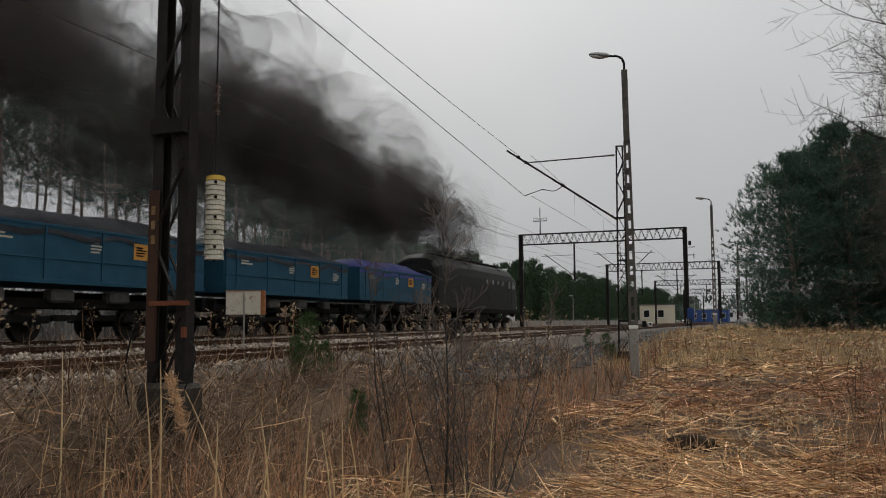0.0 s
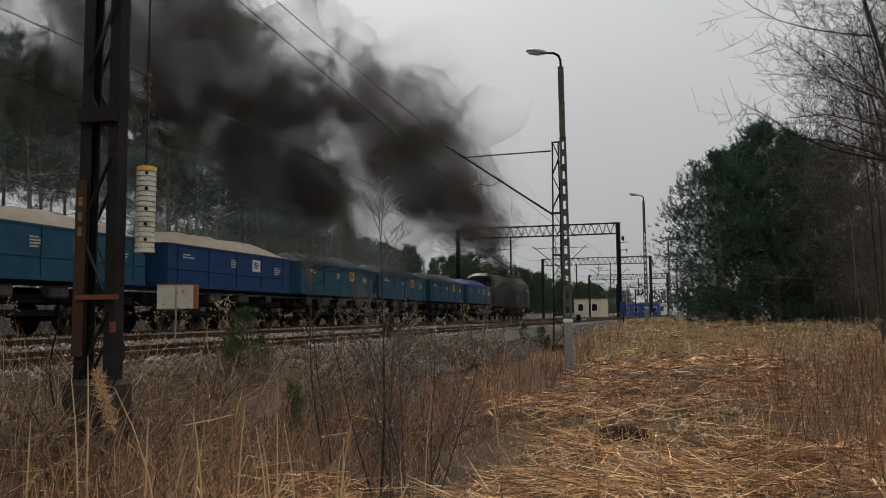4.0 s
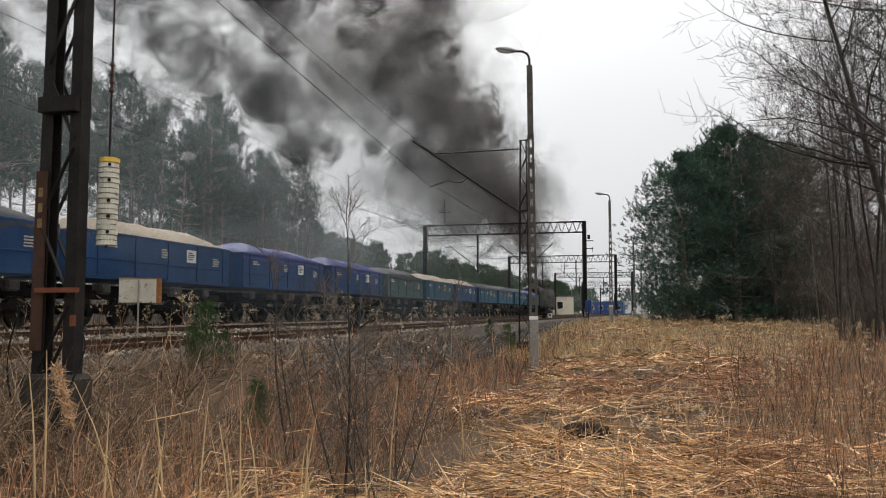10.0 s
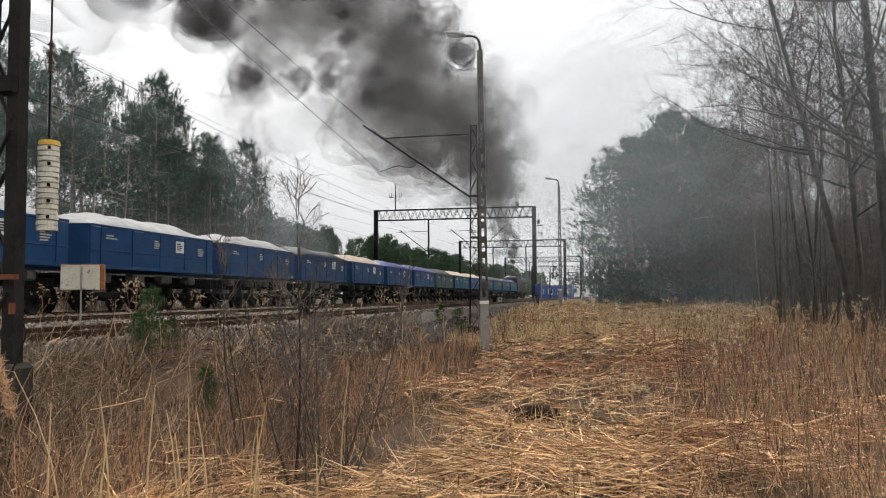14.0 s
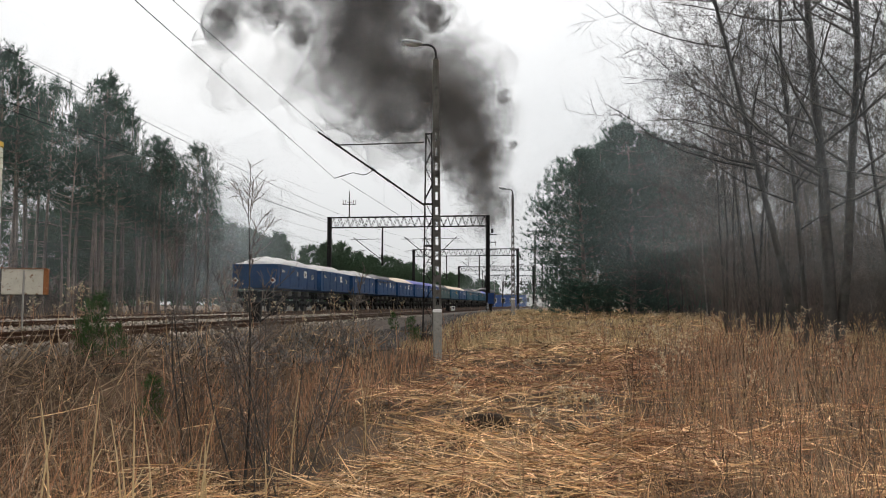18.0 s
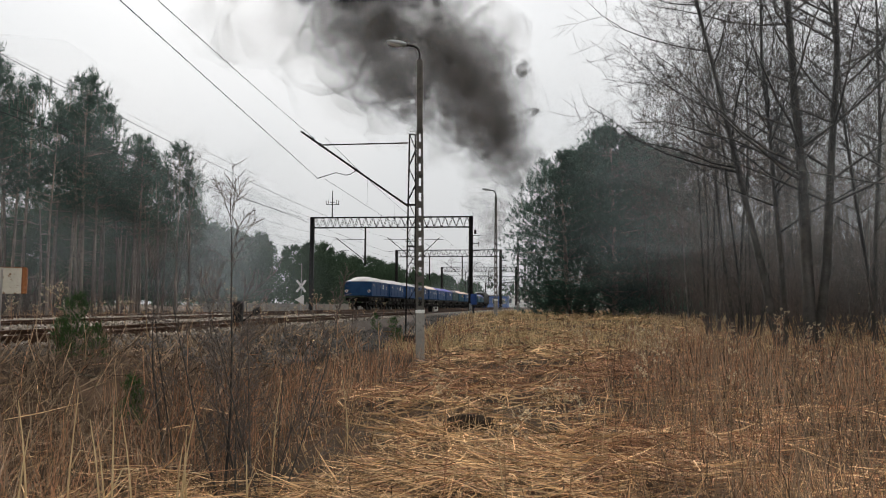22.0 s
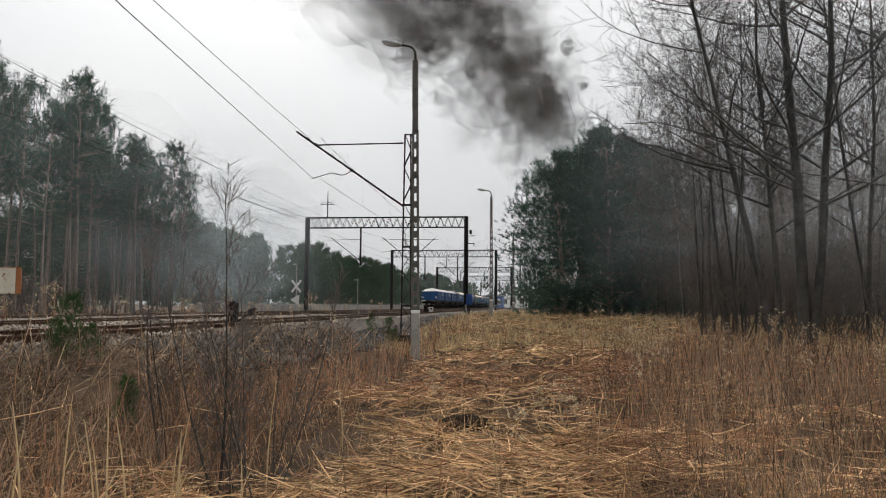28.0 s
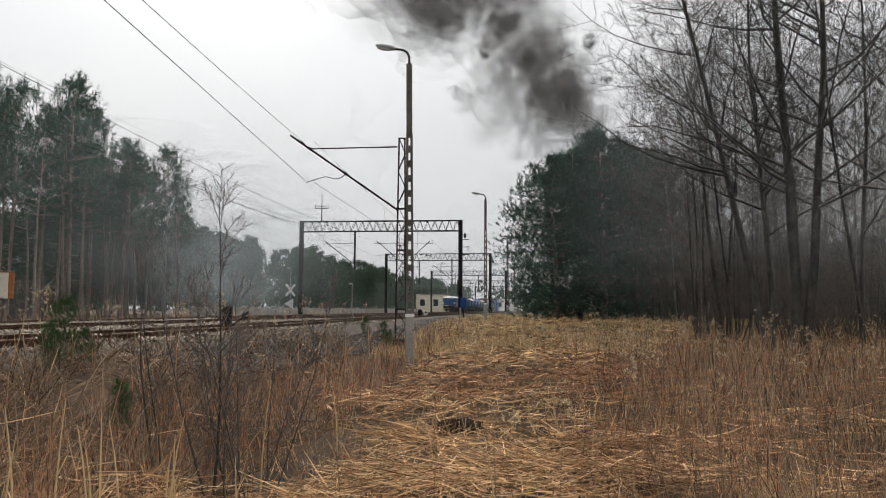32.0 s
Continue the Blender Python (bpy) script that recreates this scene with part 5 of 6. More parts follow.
def build_right_side():
    rnd = random.Random(5)
    big = [pine_meshes(80 + i, 12.6, 0.24, 0.03, 4.5, 26, 15, 0.22, 0.018, 50, 0.02, 0.93, 0.3, 16, 0.40) for i in range(3)]
    for az, r, s, k in ((9.0, 60, 0.95, 0), (10.6, 65, 1.06, 1), (12.3, 62, 1.12, 2), (14.0, 65, 1.08, 0), (15.6, 69, 1.1, 1)):
        x, y = bearing(az, r)
        m = pose(x, y, float(ground_z(x, y)) - 0.1, 0, 0, rnd.uniform(0, 360)) @ Matrix.Diagonal((s, s, s, 1))
        place_tree("pine_tree", big[k], (M["bark"], M["needle_dark"]), None, m, "broad dark green pine branched to the ground", "pine", "broad pines at the field edge")
    # large bare trees at the field edge
    for seed, az, r, h, rad, ways in (
            (3, 23.0, 27.5, 16.5, 0.14, ((-0.12, 0.06), (-0.03, 0.05))), (9, 24.8, 26.5, 18, 0.20, ((-0.05, 0.0), (0.14, -0.04))),
            (21, 33.0, 26.0, 15, 0.13, ((-0.12, 0.0), (0.1, 0.05))), (27, 28.4, 30.0, 15, 0.10, ((0.03, 0.05), (-0.1, 0.0))), (31, 20.2, 36.0, 15, 0.10, ((-0.08, 0.0), (0.05, 0.05)))):
        x, y = bearing(az, r)
        ms = bare_tree_meshes(seed, h, rad, len(ways), 0.1, 3, (26, 9, 6), 0.75, ways, 0.26, 0.72)
        place_tree("bare_tree", ms, (M["greybark"], M["greybark"]), None, pose(x, y, float(ground_z(x, y))), "large bare deciduous tree with dark spreading branches", "tree", "bare trees", ("trunk", "twig_crown"))
    kinds = [bare_tree_meshes(200 + i, 15, 0.052, 1, 0.05, 3, (30, 5, 4), 0.6, low=0.06, arm=0.6) for i in range(5)]
    birch = [bare_tree_meshes(230 + i, 15, 0.05, 1, 0.04, 3, (24, 5, 4), 0.5, low=0.12, arm=0.6) for i in range(2)]
    for i in range(150):
        az = rnd.uniform(14.5, 44)
        r = rnd.uniform(34, 80) if az > 17 else rnd.uniform(55, 85)
        x, y = bearing(az, r)
        s = rnd.uniform(0.75, 1.15)
        b = rnd.random() < 0.22
        m = pose(x, y, float(ground_z(x, y)), 0, 0, rnd.uniform(0, 360)) @ Matrix.Diagonal((s, s, s, 1))
        if b:
            place_tree("birch_tree", rnd.choice(birch), (M["birch"], M["twig"]), None, m, "slim bare birch with a pale stem", "birch", "bare birches", ("trunk", "twig_crown"))
        else:
            place_tree("bare_tree", rnd.choice(kinds), (M["greybark"], M["twig"]), None, m, "slim bare deciduous tree in the wood", "tree", "bare trees", ("trunk", "twig_crown"))
    # thicket under the wood and along the forest edge
    bush = [bare_tree_meshes(300 + i, 3.2, 0.03, 6, 0.45, 2, (7, 6), 0.6) for i in range(3)]
    for i in range(125):
        if i < 100:
            az, r = rnd.uniform(15, 42), rnd.uniform(29, 60)
            if az < 17:
                r = rnd.uniform(52, 66)
            x, y = bearing(az, r)
        else:
            x, y = spot(rnd.uniform(2, 66), rnd.uniform(22.5, 27))
        s = rnd.uniform(0.5, 1.4) if i < 100 else rnd.uniform(0.5, 1.25)
        m = pose(x, y, float(ground_z(x, y)), 0, 0, rnd.uniform(0, 360)) @ Matrix.Diagonal((s, s, s, 1))
        place_tree("bare_bush", rnd.choice(bush), (M["greybark"] if i % 2 else M["twig"], M["greybark"] if i % 2 else M["twig"]), None, m, "bare tangled bush without leaves", "bush", "bare bushes", ("stem", "twig_crown"))
    for i in range(45):
        x, y = spot(rnd.uniform(-2, 68), rnd.uniform(28, 50))
        s = rnd.uniform(0.35, 0.85)
        m = pose(x, y, float(ground_z(x, y)), 0, 0, rnd.uniform(0, 360)) @ Matrix.Diagonal((s, s, s, 1))
        place_tree("bare_bush", rnd.choice(bush), (M["twig"], M["twig"]), None, m, "bare undergrowth bush between the pine stems", "bush", "bare bushes", ("stem", "twig_crown"))
    # slim trees at the corner of the forest
    for az, r, s in ((-19.6, 60, 0.78), (-18.4, 62, 0.85), (-17.3, 63, 0.75), (-16.6, 66, 0.62), (-21.5, 58, 0.7)):
        x, y = bearing(az, r)
        m = pose(x, y, float(ground_z(x, y)), 0, 0, rnd.uniform(0, 360)) @ Matrix.Diagonal((s, s, s, 1))
        place_tree("birch_tree", rnd.choice(birch), (M["greybark"], M["twig"]), None, m, "slim bare birch at the forest corner", "birch", "bare birches", ("trunk", "twig_crown"))


def build_saplings():
    # the bare sapling in the ditch
    for seed, az, r, h, rad, stems, lean, kids in ((41, -14.9, 7.6, 3.15, 0.015, 1, 0.03, (28, 7)), (42, -14.9, 7.3, 2.3, 0.012, 5, 0.30, (12, 6)), (47, -18.6, 8.2, 2.3, 0.012, 2, 0.10, (12, 5)), (44, -13.6, 7.8, 1.8, 0.010, 4, 0.32, (10, 5))):
        x, y = bearing(az, r)
        ms = bare_tree_meshes(seed, h, rad, stems, lean, 2, kids, 0.5, low=0.12, arm=0.42)
        place_tree("bare_sapling", ms, (M["greybark"], M["twig"]), None, pose(x, y, float(ground_z(x, y)), 0, 0, seed * 17), "bare young tree with thin reddish-grey stems", "sapling", "bare saplings", ("stem", "twig_crown"))
    small = pine_meshes(77, 1.05, 0.018, 0.06, 0.42, 8, 22, 0.07, 0.003, 7, 0.4, 0.6, axis=0.13)
    for az, r, s in ((-24.3, 11.6, 0.68), (-25.2, 11.2, 0.42), (-23.2, 11.3, 0.4), (-24.8, 11.0, 0.36), (-21.0, 9.0, 0.42), (-20.6, 9.1, 0.3), (-3.3, 30.0, 0.75), (-4.6, 31.0, 0.6), (-2.9, 29.6, 0.5)):
        x, y = bearing(az, r)
        m = pose(x, y, float(ground_z(x, y)), 0, 0, az * 50) @ Matrix.Diagonal((s, s, s, 1))
        place_tree("pine_sapling", small, (M["bark"], M["needle_young"]), None, m, "small green pine sapling by the track", "pine sapling", "pine saplings")


def build_far_woods():
    """Ragged woods on the horizon, all round."""
    rs = np.random.RandomState(3)
    n = 2600
    th = rs.uniform(0, 2 * np.pi, n)
    r = rs.uniform(430, 640, n)
    x, y = r * np.sin(th), r * np.cos(th)
    h = rs.uniform(9, 17, n)
    v = []
    for i in range(n):
        k = 26
        g = rs.uniform(0, 1, k)
        w = 2.6 * (1 - g * 0.75)
        c = np.stack([x[i] + rs.normal(size=k) * w, y[i] + rs.normal(size=k) * w, g * h[i]], 1)
        d = rs.normal(size=(k, 3)) * (1, 1, 0.6)
        s = rs.normal(size=(k, 3))
        v.append(np.stack([c + d * 1.1, c + s * 1.1, c + (0, 0, 1.9)], 1).reshape(-1, 3))
    ob = part_of("far_woods", tri_mesh("far_woods", np.concatenate(v)), M["needle"])
    tagged(ob, "dark conifer woods along the horizon", "woods", "", "stuff")


def build_undergrowth():
    """Grey-brown bare scrub that closes the woods towards the ground."""
    rs = np.random.RandomState(6)
    n = 36000
    left = rs.uniform(size=n) < 0.3
    a, p = rs.uniform(-15, 74, n), rs.uniform(40, 62, n)
    az, r = np.radians(rs.uniform(12, 46, n)), rs.uniform(68, 96, n)
    x = np.where(left, a * math.sin(TURN) - p * math.cos(TURN), r * np.sin(az))
    y = np.where(left, a * math.cos(TURN) + p * math.sin(TURN), r * np.cos(az))
    g = rs.uniform(0, 1, n) ** 1.6
    z = ground_z(x, y) + g * np.where(left, 2.8, 7.0)
    c = np.stack([x, y, z], 1)
    d = rs.normal(size=(n, 3)) * 0.45 + (0, 0, 0.9)
    L = rs.uniform(0.6, 1.7, (n, 1))
    s = rs.normal(size=(n, 3)) * (1, 1, 0.2) * 0.07
    v = np.stack([c - s, c + s, c + d * L], 1).reshape(-1, 3)
    ob = part_of("undergrowth", tri_mesh("undergrowth", v), M["twig"])
    tagged(ob, "grey-brown bare undergrowth deep in the woods", "undergrowth", "", "stuff")


build_undergrowth()
build_forest()
build_right_side()
build_saplings()
build_far_woods()

# ---- grass, stems, stones ----
def blades(name, rs, base, direction, length, width, curl, material, label, category, bent=0.5):
    """Strips of two segments and a tip: base points, unit directions, lengths, widths, and a sideways curl."""
    n = len(base)
    d = direction / np.linalg.norm(direction, axis=1, keepdims=True)
    side = np.cross(d, rs.normal(size=(n, 3)))
    side /= np.linalg.norm(side, axis=1, keepdims=True) + 1e-9
    L, w = length[:, None], width[:, None]
    mid = base + d * L * bent + curl * 0.35
    tip = base + d * L + curl
    v = np.stack([base - side * w, base + side * w, mid - side * w * 0.8, mid + side * w * 0.8, tip], 1).reshape(-1, 3)
    k = np.arange(n)[:, None] * 5
    idx = np.concatenate([k + 0, k + 1, k + 3, k + 2, k + 2, k + 3, k + 4], 1).ravel()
    me = fast_mesh(name, v, idx, np.tile([4, 3], n))
    ob = part_of(name, me, material)
    return tagged(ob, label, category, "", "stuff")


def scatter(rs, n, r0, r1, az0, az1, power=1.0):
    """Points on the ground, dense near the viewer."""
    u = rs.uniform(size=n)
    r = (r0 ** (1 - power) + u * (r1 ** (1 - power) - r0 ** (1 - power))) ** (1 / (1 - power)) if power != 1 else r0 * (r1 / r0) ** u
    az = np.radians(rs.uniform(az0, az1, n))
    return r * np.sin(az), r * np.cos(az), r


def off_track(x, y):
    """How far left of the straight line, with the bend undone."""
    a = x * math.sin(TURN) + y * math.cos(TURN)
    p = -x * math.cos(TURN) + y * math.sin(TURN)
    a2 = np.maximum(a, 0)
    return a, p + np.where(a2 < 60, 0, np.where(a2 < 90, 0.035 * (a2 - 60) ** 2 / 60, 0.525 + 0.035 * (a2 - 90)))


def patch(x, y, s, seed):
    """Smooth random patches between 0 and 1."""
    return 0.5 + 0.25 * (np.sin(x * s + seed) * np.cos(y * s * 1.3 + seed * 2) + np.sin((x + y) * s * 0.7 + seed * 3) + 0.8 * np.sin(x * s * 2.1 - y * s * 1.7 + seed))


GRID = np.random.RandomState(77).uniform(size=(64, 64))


def cells(x, y, s):
    """Uneven patches between 0 and 1, s to the metre, from a smoothed random grid."""
    out, size = 0.0, 0.0
    for k in range(3):
        u, v = x * s * 2 ** k + 13.7 * k, y * s * 2 ** k + 5.1 * k
        i, j = np.floor(u).astype(int), np.floor(v).astype(int)
        f, g = u - i, v - j
        f, g = f * f * (3 - 2 * f), g * g * (3 - 2 * g)
        i0, i1, j0, j1 = i % 64, (i + 1) % 64, j % 64, (j + 1) % 64
        out = out + 0.5 ** k * ((GRID[i0, j0] * (1 - f) + GRID[i1, j0] * f) * (1 - g) + (GRID[i0, j1] * (1 - f) + GRID[i1, j1] * f) * g)
        size += 0.5 ** k
    return out / size


def build_grass():
    rs = np.random.RandomState(8)
    # flattened straw, combed in shifting directions
    x, y, r = scatter(rs, 190000, 2.6, 60, -52, 42, 1.15)
    a, q = off_track(x, y)
    az = np.degrees(np.arctan2(x, y))
    lush = cells(x, y, 0.8)
    keep = (q < 5.6 - 0.02 * a + rs.uniform(-0.8, 0.8, len(x))) | (q > 22)
    bank = smooth(2.6, 3.5, q + 1.2 * (cells(x, y, 0.5) - 0.5))
    right = smooth(9, 17, az) * (r < 24)
    keep &= rs.uniform(size=len(x)) < (1 - 0.95 * bank) * smooth(0.36, 0.60, lush) * (1 - 0.5 * right)
    x, y, r, az, lush = x[keep], y[keep], r[keep], az[keep], lush[keep]
    n = len(x)
    # each swath lies its own way
    flow = 7.0 * cells(x, y, 0.45) + 3.5 * cells(x, y, 1.7) + rs.normal(0, 0.7, n) + np.where(rs.uniform(size=n) < 0.35, rs.uniform(0, 6.28, n), 0)
    base = np.stack([x, y, ground_z(x, y) + rs.uniform(0.0, 0.07, n) + 0.22 * smooth(0.42, 0.75, lush)], 1)
    d = np.stack([np.cos(flow), np.sin(flow), rs.normal(0.04, 0.15, n)], 1)
    far = np.clip(r / 7, 0.85, 4)
    reach = rs.uniform(0.10, 0.58, n)
    wide = rs.uniform(0.0018, 0.0070, n) * far
    arc = rs.normal(0, 0.11, (n, 3)) * (1, 1, 0.55)
    rusty = rs.uniform(size=n) < 0.22 + 0.6 * smooth(5.5, 12, r) * (1 - smooth(30, 45, r)) * smooth(0.36, 0.56, cells(x, y, 0.35)) + 0.3 * smooth(8, 16, az)
    gold = ~rusty
    blades("flattened_grass", rs, base[gold], d[gold], reach[gold], wide[gold], arc[gold], M["straw"], "matted flattened straw-coloured dry grass", "dry grass")
    blades("rusty_grass", rs, base[rusty], d[rusty], reach[rusty], wide[rusty] * 0.8, arc[rusty], M["stem"], "matted reddish-brown dead grass and bracken", "dry grass")
    # standing straw in tussocks
    x, y, r = scatter(rs, 30000, 2.6, 48, -52, 42, 1.1)
    a, q = off_track(x, y)
    t = cells(x, y, 1.3)
    keep = (q < 6.0) & (t + rs.uniform(-0.16, 0.16, len(x)) > 0.56) & (rs.uniform(size=len(x)) < 1 - 0.75 * smooth(2.6, 3.5, q))
    x, y, r = x[keep], y[keep], r[keep]
    n = len(x)
    base = np.stack([x, y, ground_z(x, y)], 1)
    d = rs.normal(0, 0.35, (n, 3)) + (0, 0, 1)
    far = np.clip(r / 9, 1, 3.5)
    blades("standing_grass", rs, base, d, rs.uniform(0.15, 0.48, n), rs.uniform(0.0018, 0.004, n) * far, rs.normal(0, 0.09, (n, 3)) * (1, 1, 0.5), M["straw"], "standing tussocks of dry straw-coloured grass", "dry grass")
    # red-brown stems between field and bank, and over the field's right side
    x, y, r = scatter(rs, 34000, 3.2, 46, -40, 42, 1.0)
    a, q = off_track(x, y)
    az = np.degrees(np.arctan2(x, y))
    band = np.exp(-((q - 3.4) / 0.65) ** 2) + 0.8 * smooth(9, 20, az) * (1 - smooth(24, 34, r)) + 0.14 * smooth(14, 24, r) * (patch(x, y, 0.5, 5) > 0.45)
    keep = (rs.uniform(size=len(x)) < band) & (q < 5.4)
    x, y, r = x[keep], y[keep], r[keep]
    n = len(x)
    base = np.stack([x, y, ground_z(x, y)], 1)
    d = rs.normal(0, 0.2, (n, 3)) + (0, 0, 1)
    tall = rs.uniform(0.3, 0.85, n) * (0.75 + 0.5 * (r > 8))
    thin = rs.uniform(0.0014, 0.0042, n) * np.clip(r / 8, 1, 3.5)
    bow = rs.normal(0, 0.08, (n, 3))
    dull = rs.uniform(size=n) < 0.15 + 0.6 * smooth(8, 16, np.degrees(np.arctan2(x, y)))
    red = ~dull
    blades("red_stems", rs, base[red], d[red], tall[red], thin[red], bow[red], M["stem"], "thin reddish-brown dead weed stems", "dead weeds")
    blades("grey_stems", rs, base[dull], d[dull], tall[dull] * 1.15, thin[dull], bow[dull], M["duskstem"], "thin dull grey-brown dead weed stems", "dead weeds")
    # grey-brown tangle in the ditch and on the bank
    x, y, r = scatter(rs, 46000, 3.0, 40, -56, -6, 0.9)
    a, q = off_track(x, y)
    keep = (q > 2.8 + 0.8 * (cells(x, y, 0.6) - 0.5)) & (q < 6.3) & (rs.uniform(size=len(x)) < smooth(0.28, 0.6, cells(x, y, 1.1)))
    x, y, r = x[keep], y[keep], r[keep]
    n = len(x)
    base = np.stack([x, y, ground_z(x, y) + rs.uniform(0, 0.05, n)], 1)
    d = rs.normal(0, 0.75, (n, 3)) * (1, 1, 0.5) + (0, 0, 0.55)
    blades("dead_tangle", rs, base, d, rs.uniform(0.2, 0.7, n), rs.uniform(0.0018, 0.006, n) * np.clip(r / 8, 1, 3), rs.normal(0, 0.09, (n, 3)), M["duskstem"], "dark grey-brown tangle of dead grass on the bank", "dead grass")
    # stout bleached stalks that stand out of the rest, some broken over
    x, y, r = scatter(rs, 5200, 3.3, 20, -46, 42, 0.8)
    a, q = off_track(x, y)
    az = np.degrees(np.arctan2(x, y))
    keep = (q < 5.8) & (rs.uniform(size=len(x)) < 0.08 + 0.22 * smooth(8, 15, az) + 0.25 * smooth(2.6, 3.4, q))
    x, y, r = x[keep], y[keep], r[keep]
    n = len(x)
    base = np.stack([x, y, ground_z(x, y) - 0.02], 1)
    d = rs.normal(0, 0.28, (n, 3)) * (1, 1, 0.3) + (0, 0, 1)
    fold = rs.normal(0, 0.09, (n, 3)) + np.where(rs.uniform(size=(n, 1)) < 0.2, rs.normal(0, 0.3, (n, 3)) * (1, 1, 0.3) - (0, 0, 0.3), 0)
    blades("bleached_stalks", rs, base, d, rs.uniform(0.35, 0.95, n), rs.uniform(0.0018, 0.0038, n) * np.clip(r / 6, 0.9, 2.2), fold, M["greystem"], "stout bleached stalks of dead weeds", "dead weeds", 0.65)
    # pale far meadow towards the pines
    x, y, r = scatter(rs, 42000, 26, 130, -16, 40, 1.4)
    a, q = off_track(x, y)
    keep = q < 4.8
    x, y, r = x[keep], y[keep], r[keep]
    n = len(x)
    base = np.stack([x, y, ground_z(x, y)], 1)
    d = rs.normal(0, 0.4, (n, 3)) + (0, 0, 1)
    blades("far_meadow", rs, base, d, rs.uniform(0.15, 0.42, n), rs.uniform(0.008, 0.02, n) * np.clip(r / 40, 0.6, 2), rs.normal(0, 0.08, (n, 3)), M["straw_far"], "pale dry meadow grass", "dry grass")
    # rough growth beyond the tracks and between them
    x, y, r = scatter(rs, 26000, 14, 150, -60, 6, 1.2)
    a, q = off_track(x, y)
    keep = ((q > 20.4) & (q < 44)) | ((np.abs(q - 15.25) < 0.5) & (rs.uniform(size=len(x)) < 0.8)) | ((np.abs(q - 10.35) < 0.4) & (rs.uniform(size=len(x)) < 0.35))
    x, y, r = x[keep], y[keep], r[keep]
    q = q[keep]
    n = len(x)
    base = np.stack([x, y, ground_z(x, y)], 1)
    d = rs.normal(0, 0.3, (n, 3)) + (0, 0, 1)
    blades("track_weeds", rs, base, d, rs.uniform(0.2, 0.6, n) * np.where(q > 20, 1.2, 0.9), rs.uniform(0.004, 0.009, n) * np.clip(r / 25, 0.8, 3), rs.normal(0, 0.1, (n, 3)), M["greystem"], "dead weeds standing between the tracks", "dead weeds")


def build_stones():
    """Pale loose ballast on the track shoulders and grey gravel on the bank."""
    rs = np.random.RandomState(4)
    ico = np.array([[0, 0, 1], [0.9, 0, 0.2], [-0.3, 0.85, 0.25], [-0.5, -0.8, 0.2], [0.3, 0.3, -0.7], [-0.3, -0.2, -0.7]])
    tris = np.array([[0, 1, 2], [0, 2, 3], [0, 3, 1], [1, 4, 2], [2, 5, 3], [3, 5, 1], [1, 5, 4], [2, 4, 5]])

    def stones(name, a, q, z, size, material, label):
        n = len(a)
        pts = np.array([on_track(ai, qi) for ai, qi in zip(a, q)])
        v = ico[None] * size[:, None, None] * rs.uniform(0.6, 1.3, (n, 6, 3))
        th = rs.uniform(0, 6.28, n)
        c, s = np.cos(th), np.sin(th)
        vx = v[..., 0] * c[:, None] - v[..., 1] * s[:, None] + pts[:, :1]
        vy = v[..., 0] * s[:, None] + v[..., 1] * c[:, None] + pts[:, 1:]
        vz = v[..., 2] * 0.75 + z[:, None]
        allv = np.stack([vx, vy, vz], 2).reshape(-1, 3)
        idx = (tris[None] + (np.arange(n) * 6)[:, None, None]).reshape(-1)
        ob = part_of(name, fast_mesh(name, allv, idx, np.full(n * 8, 3)), material)
        tagged(ob, label, "ballast", "", "stuff")

    n = 26000
    a = rs.uniform(2, 42, n) ** 1.0
    c = rs.choice(TRACKS, n, p=[0.5, 0.3, 0.2])
    q = c + rs.normal(0, 1.1, n)
    side = rs.uniform(size=n) < 0.3
    q = np.where(side, rs.choice([10.35, 15.25], n) + rs.uniform(-0.9, 0.9, n), q)
    hump = np.where(side, 0.06, 0.0)
    near_rail = np.abs(np.abs(q - c) - 0.72) < 0.09
    keep = (q > 6.1) & ~(near_rail & ~side)
    a, q, hump = a[keep], q[keep], hump[keep]
    stones("ballast_stones", a, q, RAIL - 0.135 + hump + rs.uniform(0, 0.05, len(a)), rs.uniform(0.025, 0.06, len(a)), M["stone"], "pale loose ballast stones between the rails")
    n = 17000
    a = 12 + 63 * rs.uniform(0, 1, n) ** 1.3
    q = rs.uniform(4.6, 6.6, n)
    xy = np.array([spot(ai, qi) for ai, qi in zip(a, q)])
    stones("bank_gravel", a, q, ground_z(xy[:, 0], xy[:, 1]) + 0.01, rs.uniform(0.03, 0.09, n), M["greystone"], "grey gravel on the slope of the bank")


build_grass()
build_stones()


